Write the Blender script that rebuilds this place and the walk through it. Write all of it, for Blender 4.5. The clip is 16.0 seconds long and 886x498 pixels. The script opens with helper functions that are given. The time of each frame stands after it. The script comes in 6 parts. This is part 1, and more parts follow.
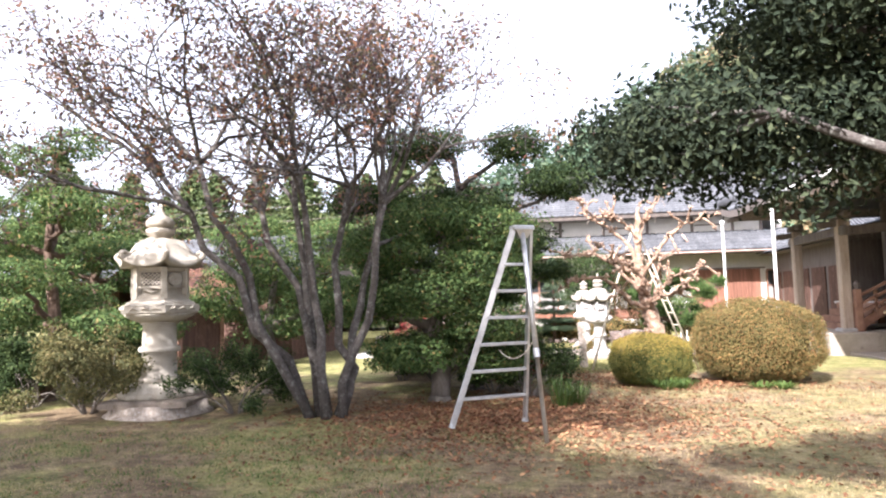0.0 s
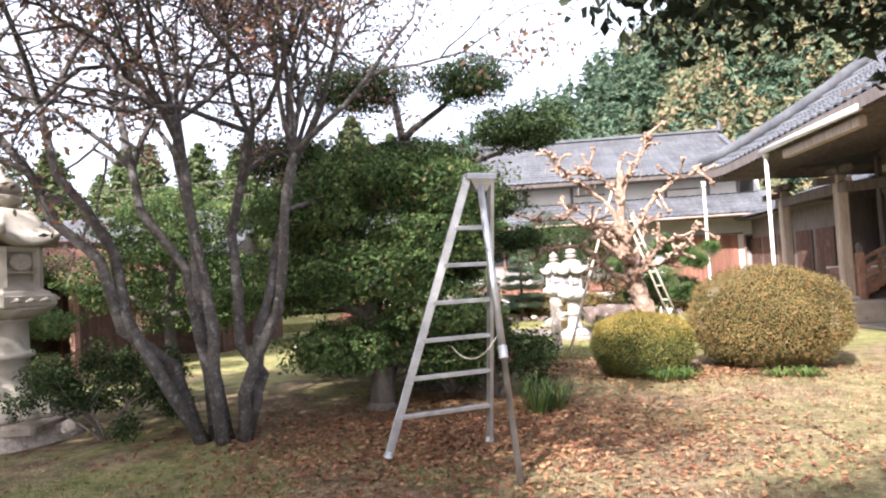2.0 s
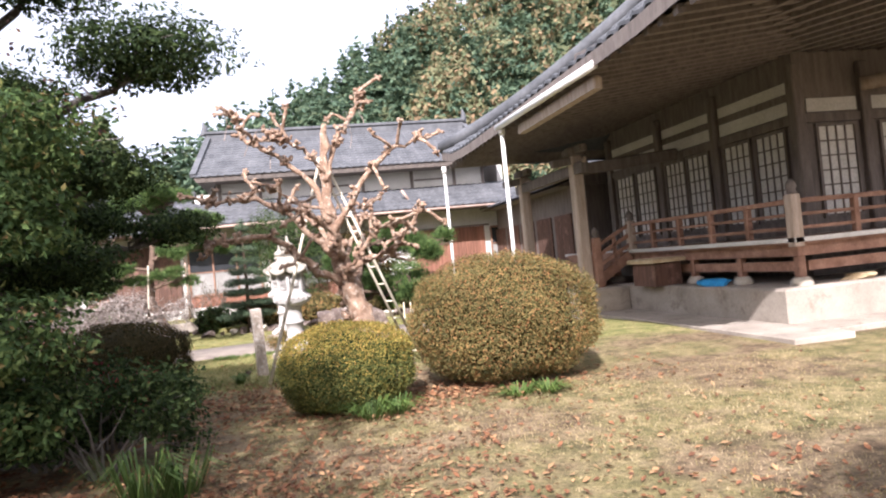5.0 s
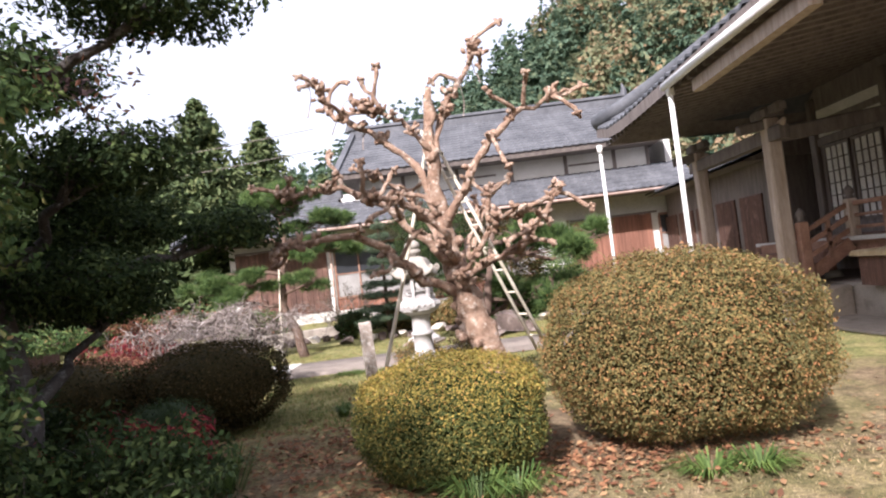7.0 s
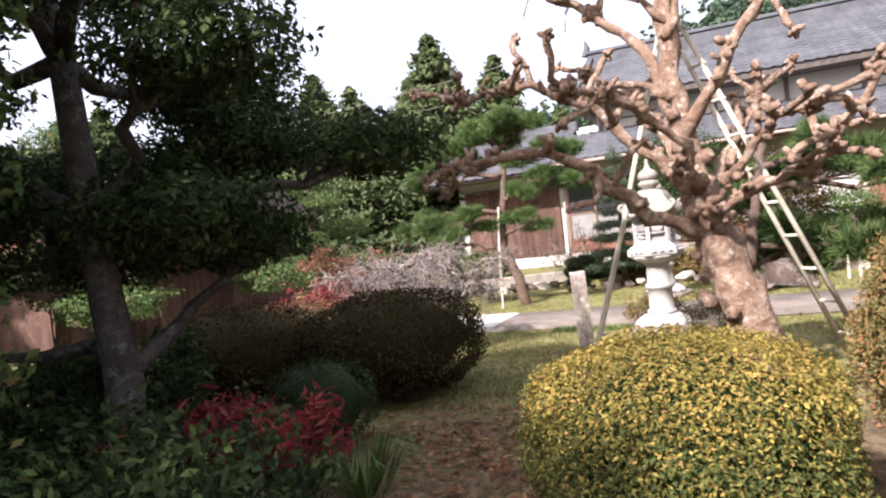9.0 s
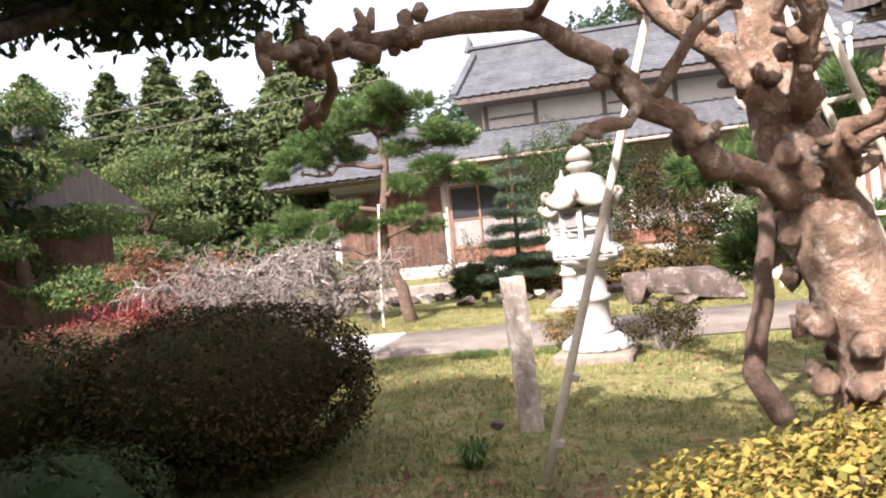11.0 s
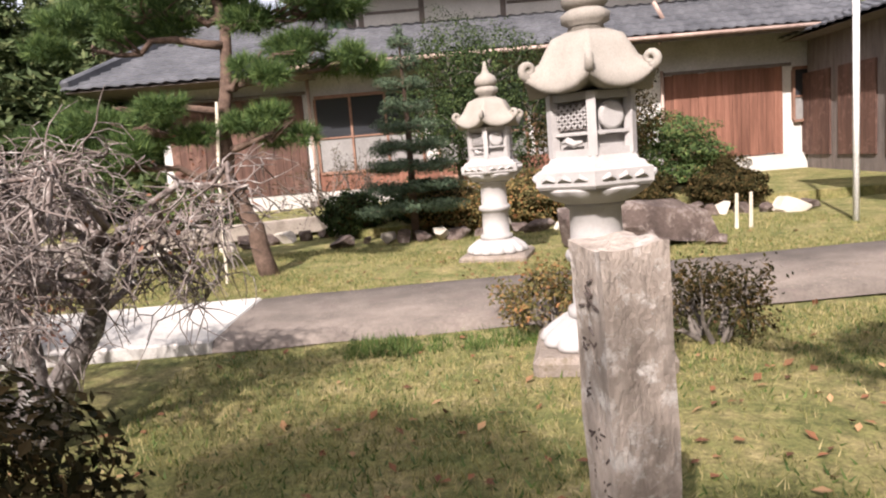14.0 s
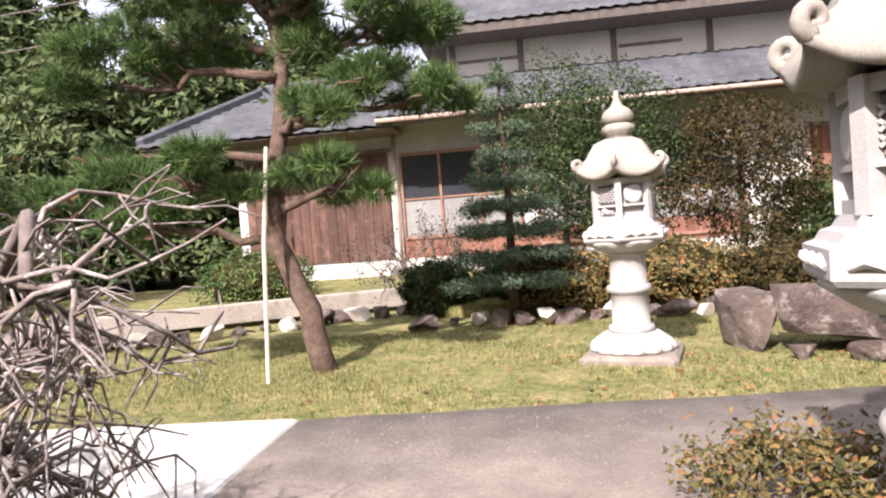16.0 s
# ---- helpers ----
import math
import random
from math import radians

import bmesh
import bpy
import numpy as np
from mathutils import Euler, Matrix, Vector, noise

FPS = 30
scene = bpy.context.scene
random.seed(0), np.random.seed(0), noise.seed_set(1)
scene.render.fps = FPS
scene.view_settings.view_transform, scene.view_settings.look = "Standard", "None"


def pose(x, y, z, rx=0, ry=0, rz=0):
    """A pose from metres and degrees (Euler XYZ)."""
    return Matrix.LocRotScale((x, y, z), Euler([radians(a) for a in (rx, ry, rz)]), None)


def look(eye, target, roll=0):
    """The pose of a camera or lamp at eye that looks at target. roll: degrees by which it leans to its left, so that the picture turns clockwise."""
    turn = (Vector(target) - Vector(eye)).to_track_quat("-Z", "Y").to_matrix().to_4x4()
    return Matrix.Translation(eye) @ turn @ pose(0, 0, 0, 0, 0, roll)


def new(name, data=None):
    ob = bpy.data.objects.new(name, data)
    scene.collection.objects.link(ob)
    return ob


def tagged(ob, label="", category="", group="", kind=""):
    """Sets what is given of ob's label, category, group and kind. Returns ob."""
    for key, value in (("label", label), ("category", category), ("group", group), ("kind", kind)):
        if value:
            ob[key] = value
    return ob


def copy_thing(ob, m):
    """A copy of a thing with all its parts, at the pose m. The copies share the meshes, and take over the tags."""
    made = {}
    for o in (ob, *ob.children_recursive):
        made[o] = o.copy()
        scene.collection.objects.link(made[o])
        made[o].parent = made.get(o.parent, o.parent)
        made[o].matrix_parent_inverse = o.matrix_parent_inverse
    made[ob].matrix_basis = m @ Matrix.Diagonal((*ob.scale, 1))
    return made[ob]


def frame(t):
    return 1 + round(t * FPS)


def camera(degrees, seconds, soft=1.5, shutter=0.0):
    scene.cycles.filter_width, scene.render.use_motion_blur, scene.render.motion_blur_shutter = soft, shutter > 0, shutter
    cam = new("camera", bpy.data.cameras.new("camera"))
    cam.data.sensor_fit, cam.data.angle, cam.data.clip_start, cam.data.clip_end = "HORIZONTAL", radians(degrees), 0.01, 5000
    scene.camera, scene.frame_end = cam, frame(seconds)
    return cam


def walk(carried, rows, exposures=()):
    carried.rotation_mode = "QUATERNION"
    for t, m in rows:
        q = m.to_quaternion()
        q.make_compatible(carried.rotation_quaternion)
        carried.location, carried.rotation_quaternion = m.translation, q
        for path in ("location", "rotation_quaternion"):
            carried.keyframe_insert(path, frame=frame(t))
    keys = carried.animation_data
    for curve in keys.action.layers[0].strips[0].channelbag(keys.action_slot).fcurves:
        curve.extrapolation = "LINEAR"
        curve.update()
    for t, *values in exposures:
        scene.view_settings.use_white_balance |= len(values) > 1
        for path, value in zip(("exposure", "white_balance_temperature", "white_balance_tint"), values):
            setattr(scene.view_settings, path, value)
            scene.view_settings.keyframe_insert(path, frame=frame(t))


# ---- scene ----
cam = camera(66.5, 16.0, soft=2.1)
PATH = [
    (0, (0.368, -1.299, 1.473), (0.03, 0.666, 1.629), -1.5),
    (0.5, (0.375, -0.737, 1.505), (-0.086, 1.204, 1.65), -2.2),
    (1, (0.264, -0.208, 1.491), (-0.213, 1.729, 1.627), -2.8),
    (1.5, (0.224, 0.399, 1.502), (-0.009, 2.383, 1.593), -2.9),
    (2, (0.296, 1.003, 1.487), (0.056, 2.986, 1.57), -3.2),
    (2.5, (0.414, 1.465, 1.436), (0.328, 3.461, 1.514), -5.4),
    (3, (0.562, 2.157, 1.432), (0.596, 4.156, 1.478), -2.1),
    (3.5, (0.836, 2.689, 1.382), (1.264, 4.643, 1.416), -4.9),
    (5.8, (1.577, 4.636, 1.402), (1.978, 6.596, 1.431), -6.6),
    (6, (1.63, 4.933, 1.411), (1.869, 6.919, 1.443), -7.4),
    (6.5, (1.882, 5.326, 1.426), (2.035, 7.32, 1.464), -7.1),
    (7, (2.018, 5.768, 1.446), (1.972, 7.766, 1.51), -7.0),
    (7.5, (2.174, 6.34, 1.41), (1.897, 8.319, 1.479), -6.3),
    (8, (2.092, 6.855, 1.353), (1.487, 8.761, 1.41), -5.1),
    (8.2, (2.133, 7.037, 1.372), (1.363, 8.882, 1.353), -6.5),
    (10.3, (1.55, 8.791, 1.332), (0.923, 10.69, 1.315), -6.0),
    (10.5, (1.423, 9.101, 1.272), (0.952, 11.044, 1.248), -5.4),
    (11, (1.211, 9.647, 1.218), (0.82, 11.609, 1.194), -6.0),
    (11.5, (1.018, 10.13, 1.199), (0.68, 12.1, 1.151), -5.1),
    (12, (0.864, 10.624, 1.173), (0.593, 12.6, 1.019), -5.0),
    (12.5, (0.735, 11.135, 1.176), (0.556, 13.121, 1.019), -4.1),
    (13, (0.58, 11.52, 1.175), (0.609, 13.509, 0.968), -4.1),
    (13.5, (0.551, 12.111, 1.165), (0.6, 14.098, 0.94), -3.1),
    (14, (0.438, 12.596, 1.13), (0.445, 14.577, 0.86), -4.8),
    (14.5, (0.383, 12.993, 1.106), (0.113, 14.966, 0.924), -1.8),
    (15, (0.296, 13.362, 1.099), (-0.078, 15.319, 0.92), -2.9),
    (15.5, (0.263, 13.827, 1.115), (-0.102, 15.791, 1.024), -7.6),
    (16, (0.273, 14.512, 1.116), (0.032, 16.496, 1.055), -4.4),
]
walk(cam, [(t, look(eye, target, roll)) for t, eye, target, roll in PATH],
     exposures=[(0, 2.05, 6000, 17), (2.5, 1.8, 6050, 18), (3.7, 1.65, 6100, 19), (6, 1.36, 6000, 19), (8, 1.2, 6100, 21), (10.5, 1.62, 6250, 20),
                (12, 1.36, 6500, 20), (13, 1.08, 6550, 20), (14.5, 0.95, 6350, 20), (16, 1.3, 6250, 21)])

# ---- light: hazy autumn sun from behind, thin bright sky ----
SUN_AT = Vector((-0.31, -0.76, 0.70)).normalized()
world = bpy.data.worlds.new("sky")
scene.world = world
world.use_nodes = True
wn = world.node_tree
sky = wn.nodes.new("ShaderNodeTexSky")
sky.sky_type, sky.sun_disc = "NISHITA", False
sky.sun_elevation = math.asin(SUN_AT.z)
sky.sun_rotation = math.atan2(SUN_AT.x, SUN_AT.y)
sky.air_density, sky.dust_density, sky.ozone_density = 1.0, 7.0, 0.6
wn.nodes["Background"].inputs["Strength"].default_value = 0.135
veil = wn.nodes.new("ShaderNodeMix")  # thin bright cloud over the whole sky
veil.data_type = "RGBA"
veil.inputs[0].default_value = 0.72
veil.inputs[7].default_value = (4.7, 4.85, 5.1, 1)
wn.links.new(sky.outputs[0], veil.inputs[6])
wn.links.new(veil.outputs[2], wn.nodes["Background"].inputs["Color"])
sun = new("sun", bpy.data.lights.new("sun", "SUN"))
sun.data.energy, sun.data.angle, sun.data.color = 5.0, radians(0.8), (1.0, 0.945, 0.87)
sun.matrix_world = look(SUN_AT * 60, (0, 0, 0))


# ---- materials ----
def shader(name, rough=0.8, metal=0.0):
    m = bpy.data.materials.new(name)
    m.use_nodes = True
    nt = m.node_tree
    p = nt.nodes["Principled BSDF"]
    p.inputs["Roughness"].default_value, p.inputs["Metallic"].default_value = rough, metal
    p.inputs["Specular IOR Level"].default_value = 0.5 if rough < 0.5 else 0.25
    return m, nt, p


def noise_node(nt, scale, detail=5.0, rough=0.6, stretch=None, coord="Object"):
    tc = nt.nodes.new("ShaderNodeTexCoord")
    n = nt.nodes.new("ShaderNodeTexNoise")
    n.inputs["Scale"].default_value, n.inputs["Detail"].default_value = scale, detail
    n.inputs["Roughness"].default_value = rough
    if stretch:
        mp = nt.nodes.new("ShaderNodeMapping")
        mp.inputs["Scale"].default_value = stretch
        nt.links.new(tc.outputs[coord], mp.inputs["Vector"])
        nt.links.new(mp.outputs[0], n.inputs["Vector"])
    else:
        nt.links.new(tc.outputs[coord], n.inputs["Vector"])
    return n.outputs["Fac"]


def ramp(nt, fac, stops):
    r = nt.nodes.new("ShaderNodeValToRGB")
    e = r.color_ramp.elements
    while len(e) < len(stops):
        e.new(0.5)
    for el, (at, col) in zip(e, stops):
        el.position, el.color = at, (*col, 1)
    nt.links.new(fac, r.inputs[0])
    return r.outputs[0]


def mix(nt, fac, a, b, mode="MIX"):
    n = nt.nodes.new("ShaderNodeMix")
    n.data_type, n.blend_type = "RGBA", mode
    for sock, v in ((n.inputs[0], fac), (n.inputs[6], a), (n.inputs[7], b)):
        if isinstance(v, (int, float)):
            sock.default_value = v
        elif isinstance(v, tuple):
            sock.default_value = (*v, 1)
        else:
            nt.links.new(v, sock)
    return n.outputs[2]


def bump(nt, p, fac, strength=0.4, distance=0.01):
    b = nt.nodes.new("ShaderNodeBump")
    b.inputs["Strength"].default_value, b.inputs["Distance"].default_value = strength, distance
    nt.links.new(fac, b.inputs["Height"])
    nt.links.new(b.outputs[0], p.inputs["Normal"])


def surface(name, dark, light, scale=6.0, fine=40.0, rough=0.8, metal=0.0, relief=0.4, depth=0.01, stretch=None, stain=None, vary=0.0):
    """Two scales of colour variation with a relief; stain: a third colour in patches; vary: piece to piece."""
    m, nt, p = shader(name, rough, metal)
    big = noise_node(nt, scale, 4, 0.6, stretch)
    small = noise_node(nt, fine, 6, 0.7, stretch)
    col = ramp(nt, big, [(0.3, dark), (0.7, light)])
    shade = ramp(nt, small, [(0.25, (0.55, 0.55, 0.55)), (0.75, (1.15, 1.15, 1.15))])
    col = mix(nt, 0.75, col, shade, "MULTIPLY")
    if stain:
        spots = ramp(nt, noise_node(nt, scale * 2.3, 7, 0.75), [(0.52, (0, 0, 0)), (0.66, (1, 1, 1))])
        col = mix(nt, spots, col, stain)
    if vary:
        info = nt.nodes.new("ShaderNodeObjectInfo")
        g = ramp(nt, info.outputs["Random"], [(0.0, (1 - vary,) * 3), (1.0, (1 + vary,) * 3)])
        col = mix(nt, 1.0, col, g, "MULTIPLY")
    nt.links.new(col, p.inputs["Base Color"])
    if relief:
        bump(nt, p, small, relief, depth)
    return m


def foliage(name, stops, rough=0.7, through_light=0.3, gloss=0.25):
    """Leaves: a colour for each leaf out of the stops, some light shining through."""
    m, nt, p = shader(name, rough)
    p.inputs["Specular IOR Level"].default_value = gloss
    geo = nt.nodes.new("ShaderNodeNewGeometry")
    col = ramp(nt, geo.outputs["Random Per Island"], stops)
    patch = ramp(nt, noise_node(nt, 1.7, 3), [(0.3, (0.7, 0.72, 0.7)), (0.7, (1.2, 1.15, 1.1))])
    col = mix(nt, 0.9, col, patch, "MULTIPLY")
    nt.links.new(col, p.inputs["Base Color"])
    tr = nt.nodes.new("ShaderNodeBsdfTranslucent")
    nt.links.new(col, tr.inputs["Color"])
    ms = nt.nodes.new("ShaderNodeMixShader")
    ms.inputs[0].default_value = through_light
    nt.links.new(p.outputs[0], ms.inputs[1])
    nt.links.new(tr.outputs[0], ms.inputs[2])
    nt.links.new(ms.outputs[0], nt.nodes["Material Output"].inputs[0])
    return m


def ground_material():
    """Dry turf, bare earth, moss and leaf-brown patches, over the whole garden."""
    m, nt, p = shader("turf_and_earth", 0.95)
    tc = nt.nodes.new("ShaderNodeTexCoord")
    big = noise_node(nt, 0.55, 5, 0.65)
    mid = noise_node(nt, 3.0, 6, 0.7)
    fine = noise_node(nt, 45.0, 6, 0.75)
    dry = ramp(nt, mid, [(0.3, (0.08, 0.053, 0.034)), (0.48, (0.165, 0.117, 0.073)), (0.72, (0.31, 0.238, 0.15))])
    green = ramp(nt, mid, [(0.28, (0.075, 0.095, 0.03)), (0.46, (0.19, 0.19, 0.07)), (0.58, (0.27, 0.235, 0.105)), (0.74, (0.37, 0.305, 0.17))])
    sep = nt.nodes.new("ShaderNodeSeparateXYZ")
    nt.links.new(tc.outputs["Object"], sep.inputs[0])

    def math_node(op, a, b):
        n = nt.nodes.new("ShaderNodeMath")
        n.operation = op
        for sock, v in zip(n.inputs, (a, b)):
            if isinstance(v, (int, float)):
                sock.default_value = v
            else:
                nt.links.new(v, sock)
        return n.outputs[0]

    # turf beyond the shrubs (y > 12.5) and a mossy strip near the start, earth between
    wob = math_node("MULTIPLY", math_node("SUBTRACT", big, 0.5), 5.0)
    lawn = ramp(nt, math_node("MULTIPLY", math_node("SUBTRACT", math_node("ADD", sep.outputs[1], wob), 12.0), 0.9), [(0.0, (0, 0, 0)), (1.0, (1, 1, 1))])
    moss = ramp(nt, big, [(0.45, (0, 0, 0)), (0.56, (1, 1, 1))])
    side = ramp(nt, math_node("ADD", math_node("MULTIPLY", sep.outputs[0], -0.3), 0.2), [(0.0, (0.5, 0.5, 0.5)), (0.7, (1, 1, 1))])
    fac = mix(nt, 1.0, lawn, mix(nt, 1.0, moss, side, "MULTIPLY"), "LIGHTEN")
    col = mix(nt, fac, dry, green)
    col = mix(nt, 0.85, col, ramp(nt, fine, [(0.28, (0.32, 0.32, 0.32)), (0.72, (1.5, 1.5, 1.45))]), "MULTIPLY")
    clump = noise_node(nt, 15.0, 5, 0.7)
    col = mix(nt, 0.9, col, ramp(nt, clump, [(0.3, (0.5, 0.52, 0.48)), (0.7, (1.4, 1.36, 1.3))]), "MULTIPLY")
    nt.links.new(col, p.inputs["Base Color"])
    bump(nt, p, fine, 0.8, 0.03)
    return m


GROUND = ground_material()
ASPHALT = surface("worn_asphalt", (0.125, 0.106, 0.09), (0.255, 0.215, 0.18), 2.2, 42, 0.92, relief=1.0, depth=0.012, stain=(0.155, 0.125, 0.108))
FOOTING = surface("earth_stained_stone", (0.20, 0.165, 0.135), (0.34, 0.285, 0.235), 5, 50, 0.92, relief=0.8, depth=0.015, stain=(0.16, 0.13, 0.09))
CONCRETE = surface("pale_concrete", (0.42, 0.40, 0.365), (0.58, 0.555, 0.51), 1.5, 60, 0.85, relief=0.25)
PLINTH = surface("old_concrete", (0.25, 0.215, 0.18), (0.40, 0.35, 0.295), 1.3, 50, 0.9, stain=(0.19, 0.16, 0.13))
GRANITE = surface("white_granite", (0.35, 0.33, 0.31), (0.47, 0.45, 0.43), 2.5, 220, 0.75, relief=0.35, depth=0.003)
GRANITE_OLD = surface("weathered_granite", (0.38, 0.34, 0.275), (0.56, 0.51, 0.43), 3.0, 150, 0.85, relief=0.5, depth=0.004, stain=(0.33, 0.29, 0.235))
GRANITE_ROOF = surface("tanned_granite", (0.23, 0.205, 0.17), (0.34, 0.31, 0.265), 3.0, 150, 0.85, relief=0.5, depth=0.004, stretch=(1, 1, 0.4))
ROCK = surface("garden_rock", (0.075, 0.055, 0.046), (0.20, 0.15, 0.125), 2.6, 24, 0.85, relief=1.0, depth=0.05, stain=(0.30, 0.255, 0.225))
PEBBLE = foliage("grey_pebble", [(0.0, (0.16, 0.145, 0.135)), (1.0, (0.42, 0.40, 0.38))], 0.85, 0.0)
POST_STONE = surface("lichened_stone", (0.24, 0.195, 0.155), (0.66, 0.56, 0.47), 8, 42, 0.9, relief=1.0, depth=0.02, stretch=(1, 1, 0.45), stain=(0.66, 0.62, 0.56))
BARK = surface("grey_bark", (0.10, 0.085, 0.07), (0.24, 0.21, 0.18), 9, 60, 0.95, relief=0.9, depth=0.02, stretch=(1, 1, 0.35))
BARK_CHERRY = surface("lichened_bark", (0.05, 0.042, 0.038), (0.12, 0.105, 0.095), 8, 60, 0.95, relief=0.8, depth=0.015, stain=(0.20, 0.20, 0.18))
BARK_WEEP = surface("pale_lichened_bark", (0.10, 0.085, 0.075), (0.24, 0.21, 0.19), 8, 60, 0.95, relief=0.8, depth=0.015, stain=(0.60, 0.58, 0.54))
BARK_PINE = surface("peeled_pine_bark", (0.20, 0.115, 0.072), (0.54, 0.37, 0.265), 7, 30, 0.92, relief=1.0, depth=0.05, stain=(0.64, 0.55, 0.455))
BARK_RED = surface("red_pine_bark", (0.09, 0.06, 0.045), (0.20, 0.135, 0.10), 12, 50, 0.95, relief=1.0, depth=0.02)
TWIG = surface("grey_twig", (0.105, 0.078, 0.066), (0.30, 0.25, 0.22), 9, 70, 0.9, relief=0.4, stain=(0.47, 0.44, 0.40))
TWIG_RED = surface("red_twig", (0.22, 0.08, 0.06), (0.38, 0.17, 0.12), 14, 80, 0.9, relief=0.2)
CEDAR_BOARD = surface("weathered_cedar_board", (0.065, 0.036, 0.028), (0.15, 0.08, 0.058), 2.0, 14, 0.8, relief=0.5, stretch=(6, 6, 0.35), vary=0.25, stain=(0.17, 0.10, 0.075))
CEDAR_RED = surface("red_cedar_board", (0.13, 0.058, 0.038), (0.25, 0.118, 0.08), 2.0, 14, 0.8, relief=0.5, stretch=(6, 6, 0.35), vary=0.2)
DARK_WOOD = surface("dark_temple_wood", (0.12, 0.10, 0.09), (0.215, 0.182, 0.163), 3, 25, 0.7, relief=0.3, stretch=(3, 3, 0.5))
RAIL_WOOD = surface("reddish_rail_wood", (0.20, 0.105, 0.07), (0.36, 0.21, 0.15), 4, 25, 0.75, relief=0.4, vary=0.15)
COLUMN_WOOD = surface("pale_column_wood", (0.34, 0.26, 0.20), (0.52, 0.43, 0.36), 3, 20, 0.75, relief=0.4, stretch=(4, 4, 0.4))
PLASTER = surface("white_plaster", (0.50, 0.485, 0.45), (0.66, 0.64, 0.61), 1.2, 30, 0.9, relief=0.15)
FROSTED = surface("frosted_glass", (0.20, 0.19, 0.18), (0.30, 0.29, 0.275), 2, 30, 0.3, relief=0.05)
PAPER = surface("shoji_paper", (0.60, 0.58, 0.54), (0.74, 0.72, 0.68), 2, 30, 0.9, relief=0.1)
TILE = surface("grey_roof_tile", (0.06, 0.063, 0.07), (0.12, 0.123, 0.132), 1.6, 9, 0.66, relief=0.2)
WHITE_PAINT = surface("white_painted_metal", (0.70, 0.69, 0.66), (0.82, 0.81, 0.79), 3, 40, 0.5, relief=0.1)
ALUMINIUM = surface("dull_aluminium", (0.36, 0.36, 0.36), (0.58, 0.58, 0.58), 4, 60, 0.38, metal=0.85, relief=0.15, depth=0.002)
BAMBOO = surface("pale_bamboo", (0.50, 0.44, 0.33), (0.70, 0.64, 0.52), 6, 40, 0.6, relief=0.2)
PIPE = surface("copper_coloured_pipe", (0.32, 0.22, 0.18), (0.50, 0.38, 0.32), 3, 40, 0.5, relief=0.1)
TARP = surface("blue_tarpaulin", (0.02, 0.22, 0.50), (0.04, 0.36, 0.70), 6, 30, 0.45, relief=0.5, depth=0.02)
STRAW = surface("straw", (0.38, 0.28, 0.16), (0.58, 0.46, 0.30), 8, 60, 0.95, relief=0.8, depth=0.02)
ROPE = surface("pale_rope", (0.4, 0.36, 0.3), (0.6, 0.55, 0.48), 20, 80, 0.9)
GLASS, _gnt, _gp = shader("window_glass", 0.08)
_gp.inputs["Base Color"].default_value = (0.03, 0.032, 0.035, 1)

LEAF_MAPLE = foliage("thin_purple_green_leaf", [(0.0, (0.07, 0.05, 0.055)), (0.4, (0.13, 0.08, 0.08)), (0.65, (0.12, 0.12, 0.06)), (0.88, (0.26, 0.12, 0.08)), (1.0, (0.34, 0.20, 0.11))], through_light=0.4)
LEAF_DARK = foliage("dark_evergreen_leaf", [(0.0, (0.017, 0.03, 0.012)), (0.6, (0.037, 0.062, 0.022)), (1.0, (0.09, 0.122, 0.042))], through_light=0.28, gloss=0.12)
LEAF_DULL = foliage("dull_evergreen_leaf", [(0.0, (0.014, 0.02, 0.014)), (0.6, (0.03, 0.042, 0.026)), (1.0, (0.06, 0.075, 0.042))], through_light=0.2, gloss=0.08)
LEAF_OLIVE = foliage("olive_leaf", [(0.0, (0.055, 0.06, 0.025)), (0.6, (0.12, 0.12, 0.045)), (1.0, (0.20, 0.16, 0.07))])
LEAF_HOLLY = foliage("holly_leaf", [(0.0, (0.035, 0.065, 0.022)), (0.6, (0.08, 0.135, 0.042)), (0.93, (0.15, 0.20, 0.065)), (1.0, (0.26, 0.18, 0.075))], gloss=0.2)
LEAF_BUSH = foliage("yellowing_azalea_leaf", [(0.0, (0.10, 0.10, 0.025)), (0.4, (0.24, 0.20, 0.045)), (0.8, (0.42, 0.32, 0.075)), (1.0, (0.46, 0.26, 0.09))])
# greener, darker leaves for the flanks, shade put into the colour
LEAF_BUSH_SHADED = foliage("shaded_green_azalea_leaf", [(0.0, (0.035, 0.055, 0.016)), (0.5, (0.085, 0.10, 0.026)), (0.9, (0.19, 0.165, 0.042)), (1.0, (0.30, 0.22, 0.055))])
LEAF_BUSH_BIG = foliage("rusty_azalea_leaf", [(0.0, (0.06, 0.065, 0.024)), (0.4, (0.14, 0.125, 0.045)), (0.8, (0.25, 0.175, 0.065)), (1.0, (0.31, 0.14, 0.06))])
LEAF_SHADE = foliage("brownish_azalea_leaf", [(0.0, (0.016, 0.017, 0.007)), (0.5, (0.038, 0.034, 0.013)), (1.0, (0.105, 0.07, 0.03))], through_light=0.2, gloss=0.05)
LEAF_RUST = foliage("rust_red_leaf", [(0.0, (0.09, 0.05, 0.03)), (0.5, (0.19, 0.09, 0.055)), (1.0, (0.30, 0.13, 0.08))])
LEAF_RED = foliage("red_nandina_leaf", [(0.0, (0.12, 0.02, 0.03)), (0.6, (0.30, 0.035, 0.05)), (1.0, (0.36, 0.12, 0.08))], through_light=0.4)
